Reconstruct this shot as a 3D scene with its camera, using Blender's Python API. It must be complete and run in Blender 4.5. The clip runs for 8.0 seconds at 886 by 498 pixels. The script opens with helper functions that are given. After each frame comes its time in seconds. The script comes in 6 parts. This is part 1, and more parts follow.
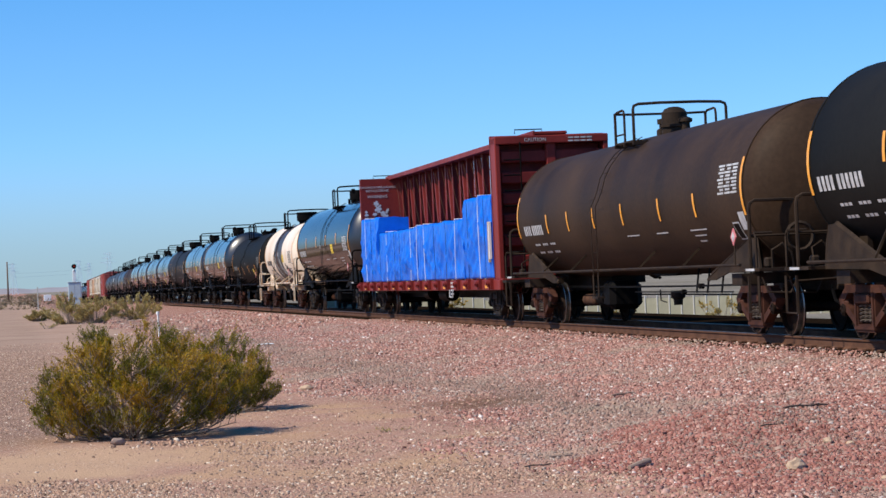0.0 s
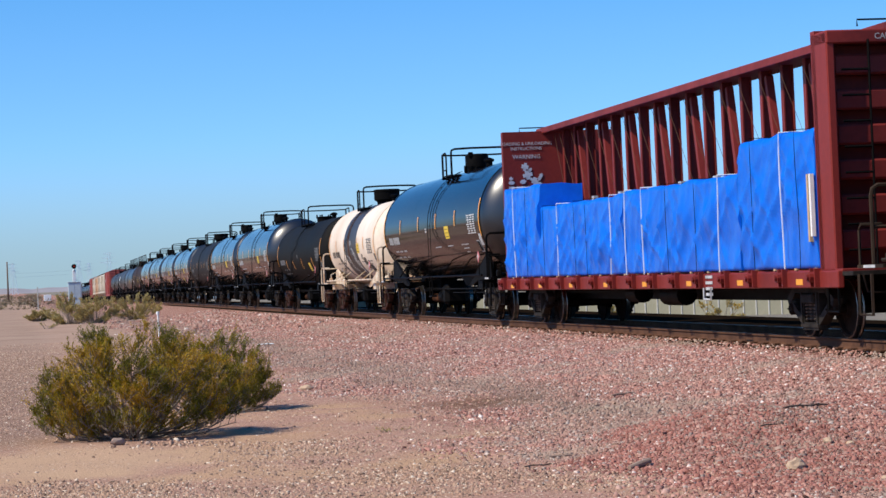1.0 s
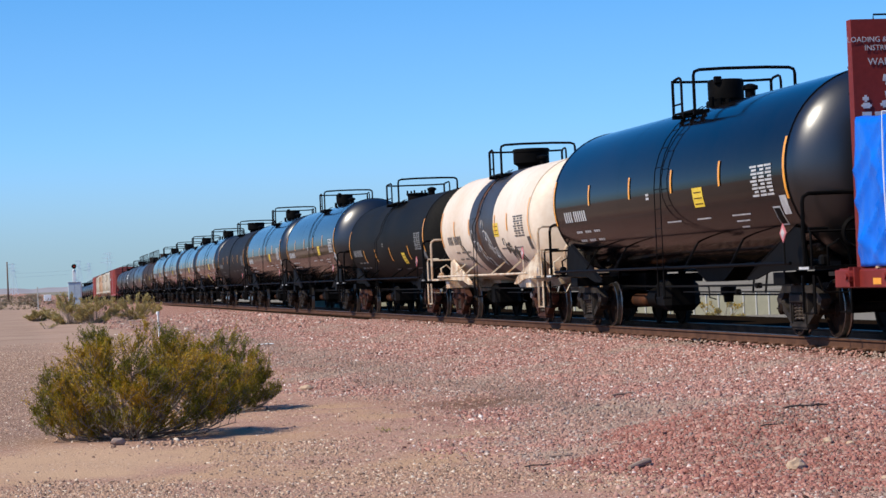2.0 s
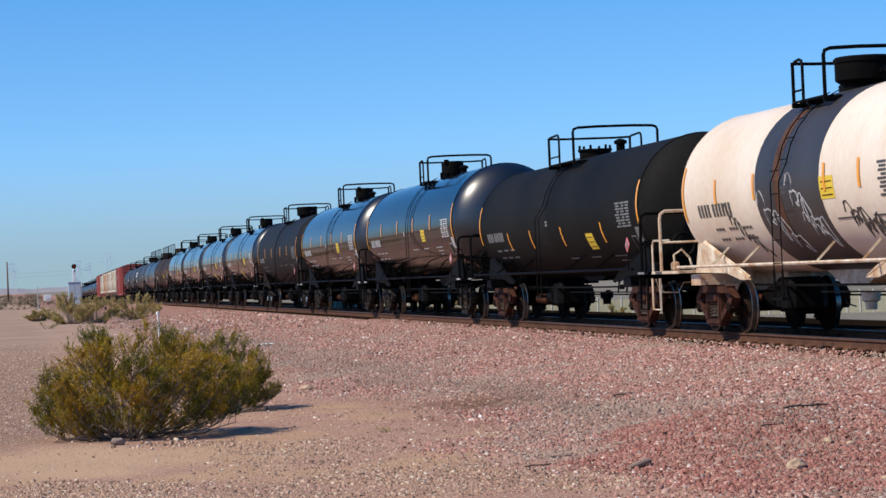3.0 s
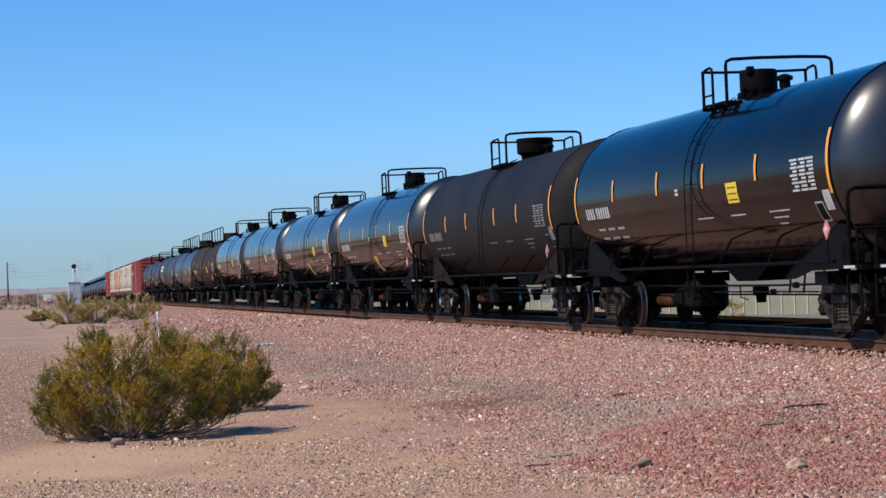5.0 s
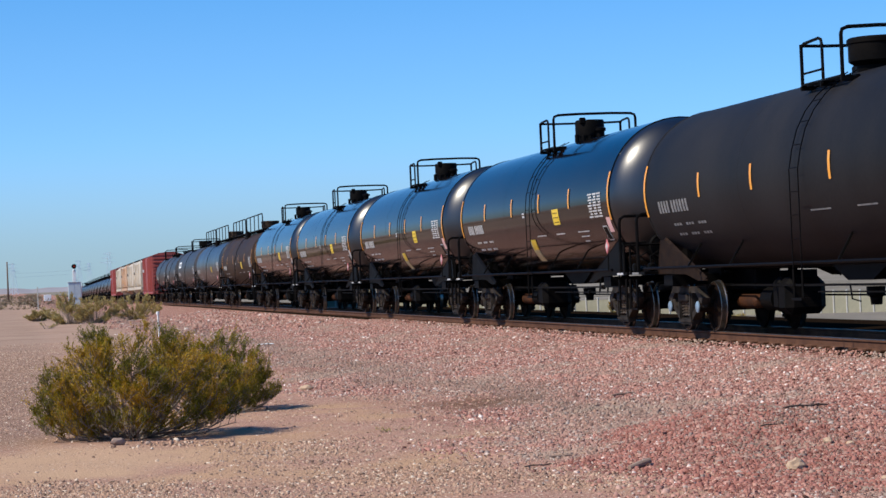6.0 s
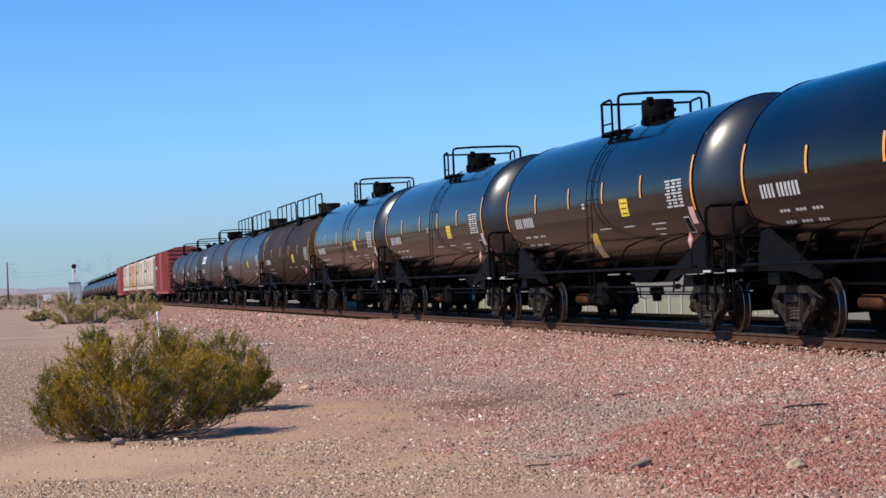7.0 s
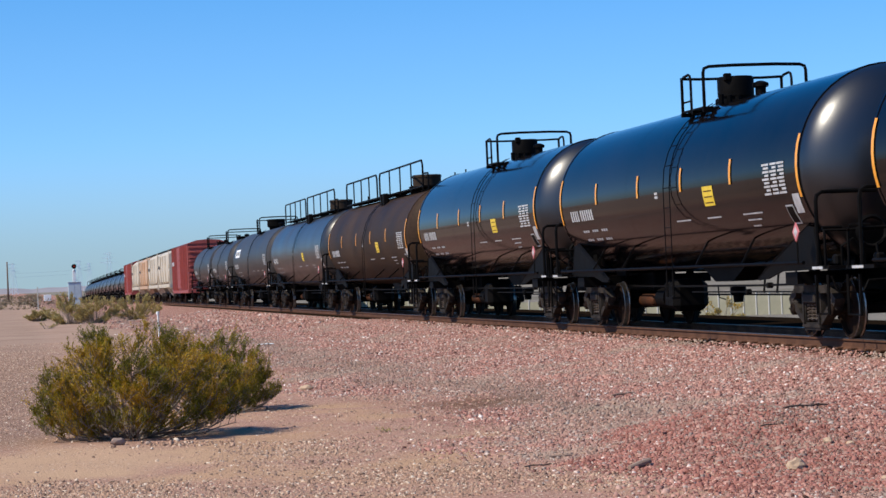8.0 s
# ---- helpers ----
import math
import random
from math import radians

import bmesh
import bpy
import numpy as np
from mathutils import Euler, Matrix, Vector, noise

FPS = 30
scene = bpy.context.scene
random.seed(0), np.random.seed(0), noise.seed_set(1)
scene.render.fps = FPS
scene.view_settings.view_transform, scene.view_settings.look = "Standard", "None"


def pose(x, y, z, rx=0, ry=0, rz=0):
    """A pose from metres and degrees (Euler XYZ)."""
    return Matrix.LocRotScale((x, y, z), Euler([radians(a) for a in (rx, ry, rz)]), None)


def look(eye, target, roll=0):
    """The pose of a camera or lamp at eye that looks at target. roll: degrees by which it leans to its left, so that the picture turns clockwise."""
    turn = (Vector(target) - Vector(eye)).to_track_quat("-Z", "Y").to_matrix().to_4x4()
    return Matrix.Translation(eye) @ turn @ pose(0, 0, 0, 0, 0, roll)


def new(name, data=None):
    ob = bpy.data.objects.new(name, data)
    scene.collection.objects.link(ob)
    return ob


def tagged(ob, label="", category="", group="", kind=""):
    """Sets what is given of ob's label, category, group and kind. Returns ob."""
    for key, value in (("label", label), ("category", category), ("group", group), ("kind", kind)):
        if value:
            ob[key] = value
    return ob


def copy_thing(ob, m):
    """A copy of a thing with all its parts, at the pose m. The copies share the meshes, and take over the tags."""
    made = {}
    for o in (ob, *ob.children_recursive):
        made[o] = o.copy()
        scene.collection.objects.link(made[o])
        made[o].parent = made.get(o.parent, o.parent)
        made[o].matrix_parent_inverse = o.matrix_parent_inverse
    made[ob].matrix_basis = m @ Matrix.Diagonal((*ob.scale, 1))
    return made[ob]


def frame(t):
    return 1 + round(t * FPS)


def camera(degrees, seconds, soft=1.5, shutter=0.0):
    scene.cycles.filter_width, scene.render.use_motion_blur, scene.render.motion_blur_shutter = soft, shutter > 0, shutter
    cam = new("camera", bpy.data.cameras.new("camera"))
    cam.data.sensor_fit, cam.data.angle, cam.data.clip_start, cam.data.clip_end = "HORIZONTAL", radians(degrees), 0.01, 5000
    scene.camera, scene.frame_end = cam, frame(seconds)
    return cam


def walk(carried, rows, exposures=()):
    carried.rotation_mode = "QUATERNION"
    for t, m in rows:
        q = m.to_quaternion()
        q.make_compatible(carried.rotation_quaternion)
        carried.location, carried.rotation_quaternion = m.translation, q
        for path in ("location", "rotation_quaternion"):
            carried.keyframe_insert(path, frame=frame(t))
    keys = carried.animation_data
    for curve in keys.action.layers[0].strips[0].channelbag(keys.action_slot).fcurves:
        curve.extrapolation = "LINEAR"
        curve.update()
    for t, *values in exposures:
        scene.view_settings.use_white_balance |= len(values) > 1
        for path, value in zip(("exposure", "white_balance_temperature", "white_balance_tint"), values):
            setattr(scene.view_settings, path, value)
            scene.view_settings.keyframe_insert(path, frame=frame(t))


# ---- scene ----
# Still camera beside a railway; z = 0 is the top of the rail, y runs along the track
EYE = Vector((0, 0, 1.262))
YAW, TILT = 0.18599, 0.010521
AIM = EYE + Vector((math.sin(YAW) * math.cos(TILT), math.cos(YAW) * math.cos(TILT), math.sin(TILT)))
cam = camera(21.346, 8.0)
walk(cam, [(0.0, look(EYE, AIM, -2.501)), (8.0, look(EYE, AIM, -2.501))],
     exposures=[(0.0, 0.06), (1.7, 0.06), (2.8, -0.08), (4.7, -0.08), (5.8, 0.02), (8.0, 0.02)])

# ---------------------------------------------------------------- light
SUN_ELEV = radians(47)
TO_SUN = Vector((-0.96 * math.cos(SUN_ELEV), -0.28 * math.cos(SUN_ELEV), math.sin(SUN_ELEV)))
world = bpy.data.worlds.new("sky")
scene.world = world
world.use_nodes = True
wn = world.node_tree.nodes
sky = wn.new("ShaderNodeTexSky")
sky.sky_type, sky.sun_disc = "NISHITA", False
sky.sun_elevation = SUN_ELEV
sky.sun_rotation = math.atan2(TO_SUN.x, TO_SUN.y)
sky.altitude, sky.air_density, sky.dust_density, sky.ozone_density = 900, 1.0, 1.0, 3.0
wn["Background"].inputs["Strength"].default_value = 0.185
# a clear dry sky: blue close down to the horizon
way = wn.new("ShaderNodeTexCoord")
lift = wn.new("ShaderNodeVectorMath")
lift.operation = "ADD"
lift.inputs[1].default_value = (0, 0, 0.075)
deep = wn.new("ShaderNodeHueSaturation")
deep.inputs["Hue"].default_value = 0.504
height, rich = wn.new("ShaderNodeSeparateXYZ"), wn.new("ShaderNodeMapRange")
rich.inputs["From Min"].default_value, rich.inputs["From Max"].default_value = 0.10, 0.45
rich.inputs["To Min"].default_value, rich.inputs["To Max"].default_value = 1.38, 1.58
world.node_tree.links.new(way.outputs["Generated"], height.inputs[0])
world.node_tree.links.new(height.outputs[2], rich.inputs[0])
world.node_tree.links.new(rich.outputs[0], deep.inputs["Saturation"])
world.node_tree.links.new(way.outputs["Generated"], lift.inputs[0])
world.node_tree.links.new(lift.outputs[0], sky.inputs["Vector"])
world.node_tree.links.new(sky.outputs[0], deep.inputs["Color"])
# dusty haze low over the horizon
apart, low, haze = wn.new("ShaderNodeSeparateXYZ"), wn.new("ShaderNodeMapRange"), wn.new("ShaderNodeMix")
low.interpolation_type = "SMOOTHSTEP"
low.inputs["From Min"].default_value, low.inputs["From Max"].default_value = 0.065, 0.0
low.inputs["To Max"].default_value = 0.85
haze.data_type = "RGBA"
haze.inputs[7].default_value = (1.78, 2.44, 2.76, 1)
world.node_tree.links.new(way.outputs["Generated"], apart.inputs[0])
world.node_tree.links.new(apart.outputs[2], low.inputs[0])
world.node_tree.links.new(low.outputs[0], haze.inputs[0])
world.node_tree.links.new(deep.outputs[0], haze.inputs[6])
world.node_tree.links.new(haze.outputs[2], wn["Background"].inputs["Color"])
sun = new("sun", bpy.data.lights.new("sun", "SUN"))
sun.data.energy, sun.data.angle, sun.data.color = 5.0, radians(0.53), (1.0, 0.91, 0.76)
sun.matrix_world = look((0, 0, 60), Vector((0, 0, 60)) - TO_SUN)


# ---------------------------------------------------------------- materials
def mat(name, a, b=None, rough=0.6, metal=0.0, scale=6.0, fine=60.0, bump=0.0, dist=0.01, coat=0.0,
        vary=0.0, island=False, rough_vary=0.1, streak=False, spec=0.5):
    """Two-scale procedural paint, metal, stone or cloth. a, b: the colours it wanders between."""
    b = b or a
    m = bpy.data.materials.new(name)
    m.use_nodes = True
    nt = m.node_tree
    n, l = nt.nodes, nt.links
    p = n["Principled BSDF"]
    p.inputs["Metallic"].default_value = metal
    p.inputs["Coat Weight"].default_value = coat
    p.inputs["Coat Roughness"].default_value = 0.05
    p.inputs["Specular IOR Level"].default_value = spec
    co = n.new("ShaderNodeTexCoord")
    vec = co.outputs["Object"]
    if streak:
        mp = n.new("ShaderNodeMapping")
        mp.inputs["Scale"].default_value = (1, 1, 0.12)
        l.new(vec, mp.inputs[0])
        vec = mp.outputs[0]
    big = n.new("ShaderNodeTexNoise")
    big.inputs["Scale"].default_value = scale
    big.inputs["Detail"].default_value = 5
    small = n.new("ShaderNodeTexNoise")
    small.inputs["Scale"].default_value = fine
    small.inputs["Detail"].default_value = 3
    l.new(vec, big.inputs["Vector"]), l.new(co.outputs["Object"], small.inputs["Vector"])
    add = n.new("ShaderNodeMath")
    add.operation = "MULTIPLY_ADD"
    l.new(small.outputs[0], add.inputs[0])
    add.inputs[1].default_value = 0.4
    l.new(big.outputs[0], add.inputs[2])
    ramp = n.new("ShaderNodeValToRGB")
    ramp.color_ramp.elements[0].position, ramp.color_ramp.elements[1].position = 0.5, 0.9
    ramp.color_ramp.elements[0].color, ramp.color_ramp.elements[1].color = (*a, 1), (*b, 1)
    l.new(add.outputs[0], ramp.inputs[0])
    col = ramp.outputs[0]
    if vary:
        hs = n.new("ShaderNodeHueSaturation")
        src = n.new("ShaderNodeNewGeometry").outputs["Random Per Island"] if island else n.new("ShaderNodeObjectInfo").outputs["Random"]
        mr = n.new("ShaderNodeMapRange")
        mr.inputs["To Min"].default_value, mr.inputs["To Max"].default_value = 1 - vary, 1 + vary
        l.new(src, mr.inputs[0]), l.new(mr.outputs[0], hs.inputs["Value"]), l.new(col, hs.inputs["Color"])
        col = hs.outputs[0]
    l.new(col, p.inputs["Base Color"])
    rr = n.new("ShaderNodeMapRange")
    rr.inputs["To Min"].default_value, rr.inputs["To Max"].default_value = max(0.02, rough - rough_vary), min(1, rough + rough_vary)
    l.new(big.outputs[0], rr.inputs[0]), l.new(rr.outputs[0], p.inputs["Roughness"])
    if bump:
        bp = n.new("ShaderNodeBump")
        bp.inputs["Strength"].default_value, bp.inputs["Distance"].default_value = bump, dist
        l.new(add.outputs[0], bp.inputs["Height"]), l.new(bp.outputs[0], p.inputs["Normal"])
    return m


M_GLOSS = mat("black gloss paint", (0.0026, 0.0019, 0.0023), (0.0066, 0.0046, 0.0045), 0.10, 0, 0.7, 5, 0.06, 0.02, rough_vary=0.05, streak=True, spec=0.078)
M_GLOSSH = mat("black satin head paint", (0.002, 0.002, 0.0022), (0.004, 0.0037, 0.0035), 0.34, 0, 0.7, 9, 0.04, 0.02, rough_vary=0.03, spec=1.0)
M_SEMI = mat("black satin paint", (0.020, 0.020, 0.020), (0.042, 0.038, 0.034), 0.36, 0, 0.8, 14, 0.05, 0.02, streak=True)
M_DULL = mat("dull black paint", (0.0088, 0.0084, 0.0076), (0.0175, 0.0165, 0.0148), 0.6, 0, 0.6, 14, 0.05, 0.02, streak=True, spec=0.03)
M_GREY = mat("dusty grey black paint", (0.0125, 0.0120, 0.0125), (0.024, 0.0225, 0.0225), 0.55, 0, 0.6, 14, 0.05, 0.02, streak=True, spec=0.05)
M_DUSTY = mat("faded dusty grey paint", (0.028, 0.0265, 0.0255), (0.058, 0.053, 0.050), 0.45, 0, 0.6, 14, 0.05, 0.02, streak=True, spec=0.16)
M_BROWN = mat("weathered brown black paint", (0.023, 0.0135, 0.0078), (0.054, 0.0315, 0.0178), 0.58, 0, 0.7, 12, 0.06, 0.02, streak=True, spec=0.08)
M_WHITE = mat("dirty cream paint", (0.80, 0.685, 0.545), (0.66, 0.515, 0.365), 0.5, 0, 0.7, 8, 0.03, 0.02, streak=True)
M_BAND = mat("tar black band", (0.045, 0.038, 0.034), (0.020, 0.018, 0.018), 0.5, 0, 1.0, 14, streak=True)
M_CREAM = mat("rust stained cream paint", (0.75, 0.66, 0.50), (0.42, 0.24, 0.12), 0.55, 0, 2.5, 20, 0.1)
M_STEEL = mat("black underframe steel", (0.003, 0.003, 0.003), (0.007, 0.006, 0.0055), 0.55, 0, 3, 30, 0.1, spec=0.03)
M_RUST = mat("rusty brown steel", (0.055, 0.030, 0.020), (0.12, 0.055, 0.030), 0.75, 0, 4, 40, 0.2, spec=0.12)
M_TRUCK = mat("dusty cast steel", (0.010, 0.0085, 0.007), (0.042, 0.034, 0.028), 0.75, 0, 4, 30, 0.25, spec=0.12)
M_FRAMEB = mat("dusty brown frame steel", (0.020, 0.0135, 0.0095), (0.044, 0.029, 0.019), 0.75, 0, 3, 30, 0.2, spec=0.1)
M_SPRING = mat("dusty spring steel", (0.05, 0.04, 0.032), (0.10, 0.075, 0.058), 0.6, 0, 4, 30, 0.1, spec=0.2)
M_TRUCKR = mat("red brown cast steel", (0.030, 0.0125, 0.0085), (0.078, 0.031, 0.0195), 0.75, 0, 4, 30, 0.25, spec=0.12)
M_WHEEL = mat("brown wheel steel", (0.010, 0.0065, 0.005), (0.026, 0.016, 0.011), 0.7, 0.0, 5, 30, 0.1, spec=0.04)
M_TREAD = mat("polished wheel tread", (0.36, 0.33, 0.30), (0.16, 0.14, 0.12), 0.34, 1.0, 5, 40)
M_CAPBLUE = mat("pale blue bearing cap paint", (0.22, 0.32, 0.42), (0.12, 0.16, 0.20), 0.45, 0, 8, 40)
M_OXIDE = mat("red oxide car paint", (0.225, 0.029, 0.022), (0.145, 0.020, 0.016), 0.5, 0, 1.2, 12, 0.06, streak=True, spec=0.14)
M_BOXRED = mat("faded red boxcar paint", (0.33, 0.055, 0.040), (0.22, 0.045, 0.035), 0.6, 0, 1.2, 12, 0.06, streak=True)
M_HOPPER = mat("pale grey hopper paint", (0.56, 0.49, 0.38), (0.42, 0.36, 0.27), 0.6, 0, 0.8, 12, 0.05, streak=True)
M_ORANGE = mat("faded orange hopper paint", (0.52, 0.30, 0.16), (0.44, 0.31, 0.20), 0.6, 0, 0.8, 12, 0.05, streak=True)
M_TARP = mat("blue polyethylene tarpaulin", (0.003, 0.150, 0.70), (0.002, 0.112, 0.58), 0.36, 0, 2.2, 11, 0.28, 0.035, spec=0.30)
M_STRAP = mat("white strapping", (0.88, 0.87, 0.82), (0.74, 0.74, 0.72), 0.45)
M_WOOD = mat("bare lumber ends", (0.55, 0.40, 0.24), (0.42, 0.29, 0.16), 0.75, 0, 8, 60)
M_YELLOW = mat("amber reflective strip", (0.85, 0.36, 0.025), (0.78, 0.30, 0.02), 0.4)
M_PALEY = mat("pale yellow adhesive strip", (0.66, 0.56, 0.22), (0.50, 0.44, 0.26), 0.55, 0, 9, 60)
M_LABELY = mat("yellow label", (0.78, 0.55, 0.03), (0.70, 0.48, 0.03), 0.5)
M_INK = mat("white stencil paint", (0.54, 0.54, 0.53), (0.34, 0.33, 0.32), 0.6, 0, 6, 60)
M_DIMINK = mat("worn grey stencil paint", (0.22, 0.22, 0.215), (0.12, 0.12, 0.115), 0.7, 0, 6, 60)
M_DARKINK = mat("black stencil paint", (0.05, 0.045, 0.04), (0.09, 0.08, 0.07), 0.6, 0, 6, 60)
M_PINK = mat("faded pink placard", (0.70, 0.42, 0.40), (0.62, 0.36, 0.34), 0.5)
M_REDSIGN = mat("faded red placard", (0.58, 0.19, 0.19), (0.50, 0.13, 0.14), 0.6)
M_OCHRE = mat("orange brown reservoir paint", (0.085, 0.030, 0.012), (0.040, 0.018, 0.010), 0.65, 0, 3, 30, 0.1, spec=0.1)
M_RAIL = mat("brown rusted rail web", (0.130, 0.062, 0.036), (0.075, 0.037, 0.024), 0.85, 0, 3, 40, 0.2, spec=0.1)
M_HEAD = mat("polished rail head", (0.30, 0.27, 0.25), (0.22, 0.20, 0.18), 0.4, 1.0, 3, 40)
M_TIE = mat("dusty concrete tie", (0.27, 0.19, 0.15), (0.35, 0.26, 0.20), 0.9, 0, 4, 50, 0.3)
# ties coloured near black to stand for the shade beneath the cars
M_TIESHADE = mat("shade-darkened concrete tie", (0.014, 0.009, 0.006), (0.026, 0.017, 0.011), 0.95, 0, 4, 50, 0.3, spec=0.0)
M_ALU = mat("silver cabinet paint", (0.44, 0.52, 0.55), (0.38, 0.45, 0.48), 0.5, 0.0, 2, 20)
M_PALE = mat("white plastic post", (0.80, 0.80, 0.78), (0.70, 0.70, 0.66), 0.5)
M_POLE = mat("weathered brown pole", (0.16, 0.095, 0.06), (0.10, 0.065, 0.045), 0.85, 0, 4, 30, 0.3)
M_GREYWOOD = mat("bleached grey brown wood", (0.34, 0.24, 0.175), (0.24, 0.165, 0.12), 0.85, 0, 6, 40, 0.3)
M_CHAR = mat("dark dead wood", (0.060, 0.040, 0.030), (0.10, 0.065, 0.05), 0.85, 0, 6, 40, 0.3)
# steel paled towards the sky: distance haze mixed into the colour
M_TOWER = mat("hazy galvanised lattice", (0.60, 0.68, 0.76), (0.56, 0.65, 0.74), 0.8)
M_FENCE = mat("pale weathered fence board", (0.30, 0.28, 0.20), (0.24, 0.23, 0.16), 0.85, 0, 2, 20, vary=0.08)
M_POST = mat("pale fence post", (0.46, 0.45, 0.40), (0.40, 0.38, 0.33), 0.8)
M_STEM = mat("grey brown twig bark", (0.15, 0.115, 0.09), (0.25, 0.20, 0.16), 0.9, 0, 20, 90)
M_PALEROCK = mat("pale tan rock", (0.40, 0.27, 0.17), (0.52, 0.375, 0.25), 0.9, 0, 12, 70, 0.5)
M_REDLAMP = mat("red signal lens", (0.5, 0.03, 0.02), rough=0.2)
M_REDLAMP.node_tree.nodes["Principled BSDF"].inputs["Emission Color"].default_value = (1.0, 0.06, 0.03, 1)
M_REDLAMP.node_tree.nodes["Principled BSDF"].inputs["Emission Strength"].default_value = 0.25
# far ridge: aerial haze is part of this base colour
M_HILL = mat("hazy desert hills", (0.25, 0.225, 0.225), (0.31, 0.28, 0.275), 1.0, 0, 0.004, 0.03)


def leaf_mat(name, stops):
    m = bpy.data.materials.new(name)
    m.use_nodes = True
    n, l = m.node_tree.nodes, m.node_tree.links
    p = n["Principled BSDF"]
    geo = n.new("ShaderNodeNewGeometry")
    ramp = n.new("ShaderNodeValToRGB")
    el = ramp.color_ramp.elements
    el[0].position, el[0].color = stops[0][0], (*stops[0][1], 1)
    el[1].position, el[1].color = stops[-1][0], (*stops[-1][1], 1)
    for pos, c in stops[1:-1]:
        el.new(pos).color = (*c, 1)
    l.new(geo.outputs["Random Per Island"], ramp.inputs[0])
    l.new(ramp.outputs[0], p.inputs["Base Color"])
    p.inputs["Roughness"].default_value = 0.55
    p.inputs["Specular IOR Level"].default_value = 0.2
    tr = n.new("ShaderNodeBsdfTranslucent")
    l.new(ramp.outputs[0], tr.inputs["Color"])
    mix = n.new("ShaderNodeMixShader")
    mix.inputs[0].default_value = 0.24
    l.new(p.outputs[0], mix.inputs[1]), l.new(tr.outputs[0], mix.inputs[2])
    l.new(mix.outputs[0], n["Material Output"].inputs["Surface"])
    return m


M_LEAF = leaf_mat("olive creosote leaves", [(0.0, (0.15, 0.118, 0.006)), (0.5, (0.29, 0.212, 0.009)), (1.0, (0.44, 0.31, 0.020))])
M_LEAFB = leaf_mat("deep green creosote leaves", [(0.0, (0.080, 0.077, 0.007)), (0.5, (0.155, 0.138, 0.010)), (1.0, (0.25, 0.208, 0.020))])
M_LEAFG = leaf_mat("golden dry creosote leaves", [(0.0, (0.27, 0.165, 0.010)), (0.5, (0.41, 0.245, 0.016)), (1.0, (0.55, 0.35, 0.045))])
M_LEAFD = leaf_mat("dusty far scrub leaves", [(0.0, (0.28, 0.22, 0.065)), (0.5, (0.47, 0.365, 0.13)), (1.0, (0.62, 0.50, 0.25))])
M_LEAFF = leaf_mat("brown plain scrub leaves", [(0.0, (0.13, 0.098, 0.06)), (0.5, (0.22, 0.165, 0.10)), (1.0, (0.32, 0.25, 0.16))])
M_STONE = leaf_mat("pink ballast stone", [(0.0, (0.097, 0.050, 0.042)), (0.12, (0.233, 0.112, 0.094)), (0.35, (0.349, 0.178, 0.145)), (0.62, (0.446, 0.235, 0.185)), (0.80, (0.514, 0.320, 0.259)), (0.88, (0.262, 0.215, 0.187)), (0.95, (0.485, 0.370, 0.319)), (1.0, (0.815, 0.710, 0.638))])
M_STONER = leaf_mat("dark red pile stone", [(0.0, (0.16, 0.066, 0.052)), (0.3, (0.290, 0.124, 0.099)), (0.9, (0.370, 0.173, 0.139)), (1.0, (0.48, 0.27, 0.215))])
M_STONEG = leaf_mat("grey tan gravel stone", [(0.0, (0.15, 0.098, 0.075)), (0.25, (0.28, 0.185, 0.135)), (0.5, (0.40, 0.245, 0.175)), (0.85, (0.46, 0.32, 0.23)), (1.0, (0.68, 0.56, 0.44))])
# ballast under the train: its shade is put into the stone colour
M_STONESHADE = leaf_mat("shade-darkened ballast stone", [(0.0, (0.009, 0.006, 0.004)), (0.5, (0.016, 0.010, 0.0065)), (1.0, (0.032, 0.021, 0.014))])


def grey_drift(n, l, vec):
    """Weight of the older grey gravel that lies along the foot of the pink ballast."""
    sx = n.new("ShaderNodeSeparateXYZ")
    l.new(vec, sx.inputs[0])
    t = n.new("ShaderNodeTexNoise")
    t.inputs["Scale"].default_value, t.inputs["Detail"].default_value = 0.22, 6
    l.new(vec, t.inputs["Vector"])
    off = n.new("ShaderNodeMath")
    off.operation = "MULTIPLY_ADD"
    off.inputs[1].default_value = 4.5
    l.new(t.outputs[0], off.inputs[0]), l.new(sx.outputs[0], off.inputs[2])
    ramp = n.new("ShaderNodeValToRGB")
    ramp.color_ramp.elements[0].position, ramp.color_ramp.elements[0].color = 0.44, (0, 0, 0, 1)
    ramp.color_ramp.elements[1].position, ramp.color_ramp.elements[1].color = 0.58, (0, 0, 0, 1)
    ramp.color_ramp.elements.new(0.50).color = (0.6, 0.6, 0.6, 1)
    sc = n.new("ShaderNodeMath")
    sc.operation = "DIVIDE"
    sc.inputs[1].default_value = 18.0
    l.new(off.outputs[0], sc.inputs[0]), l.new(sc.outputs[0], ramp.inputs[0])
    return ramp.outputs[0]


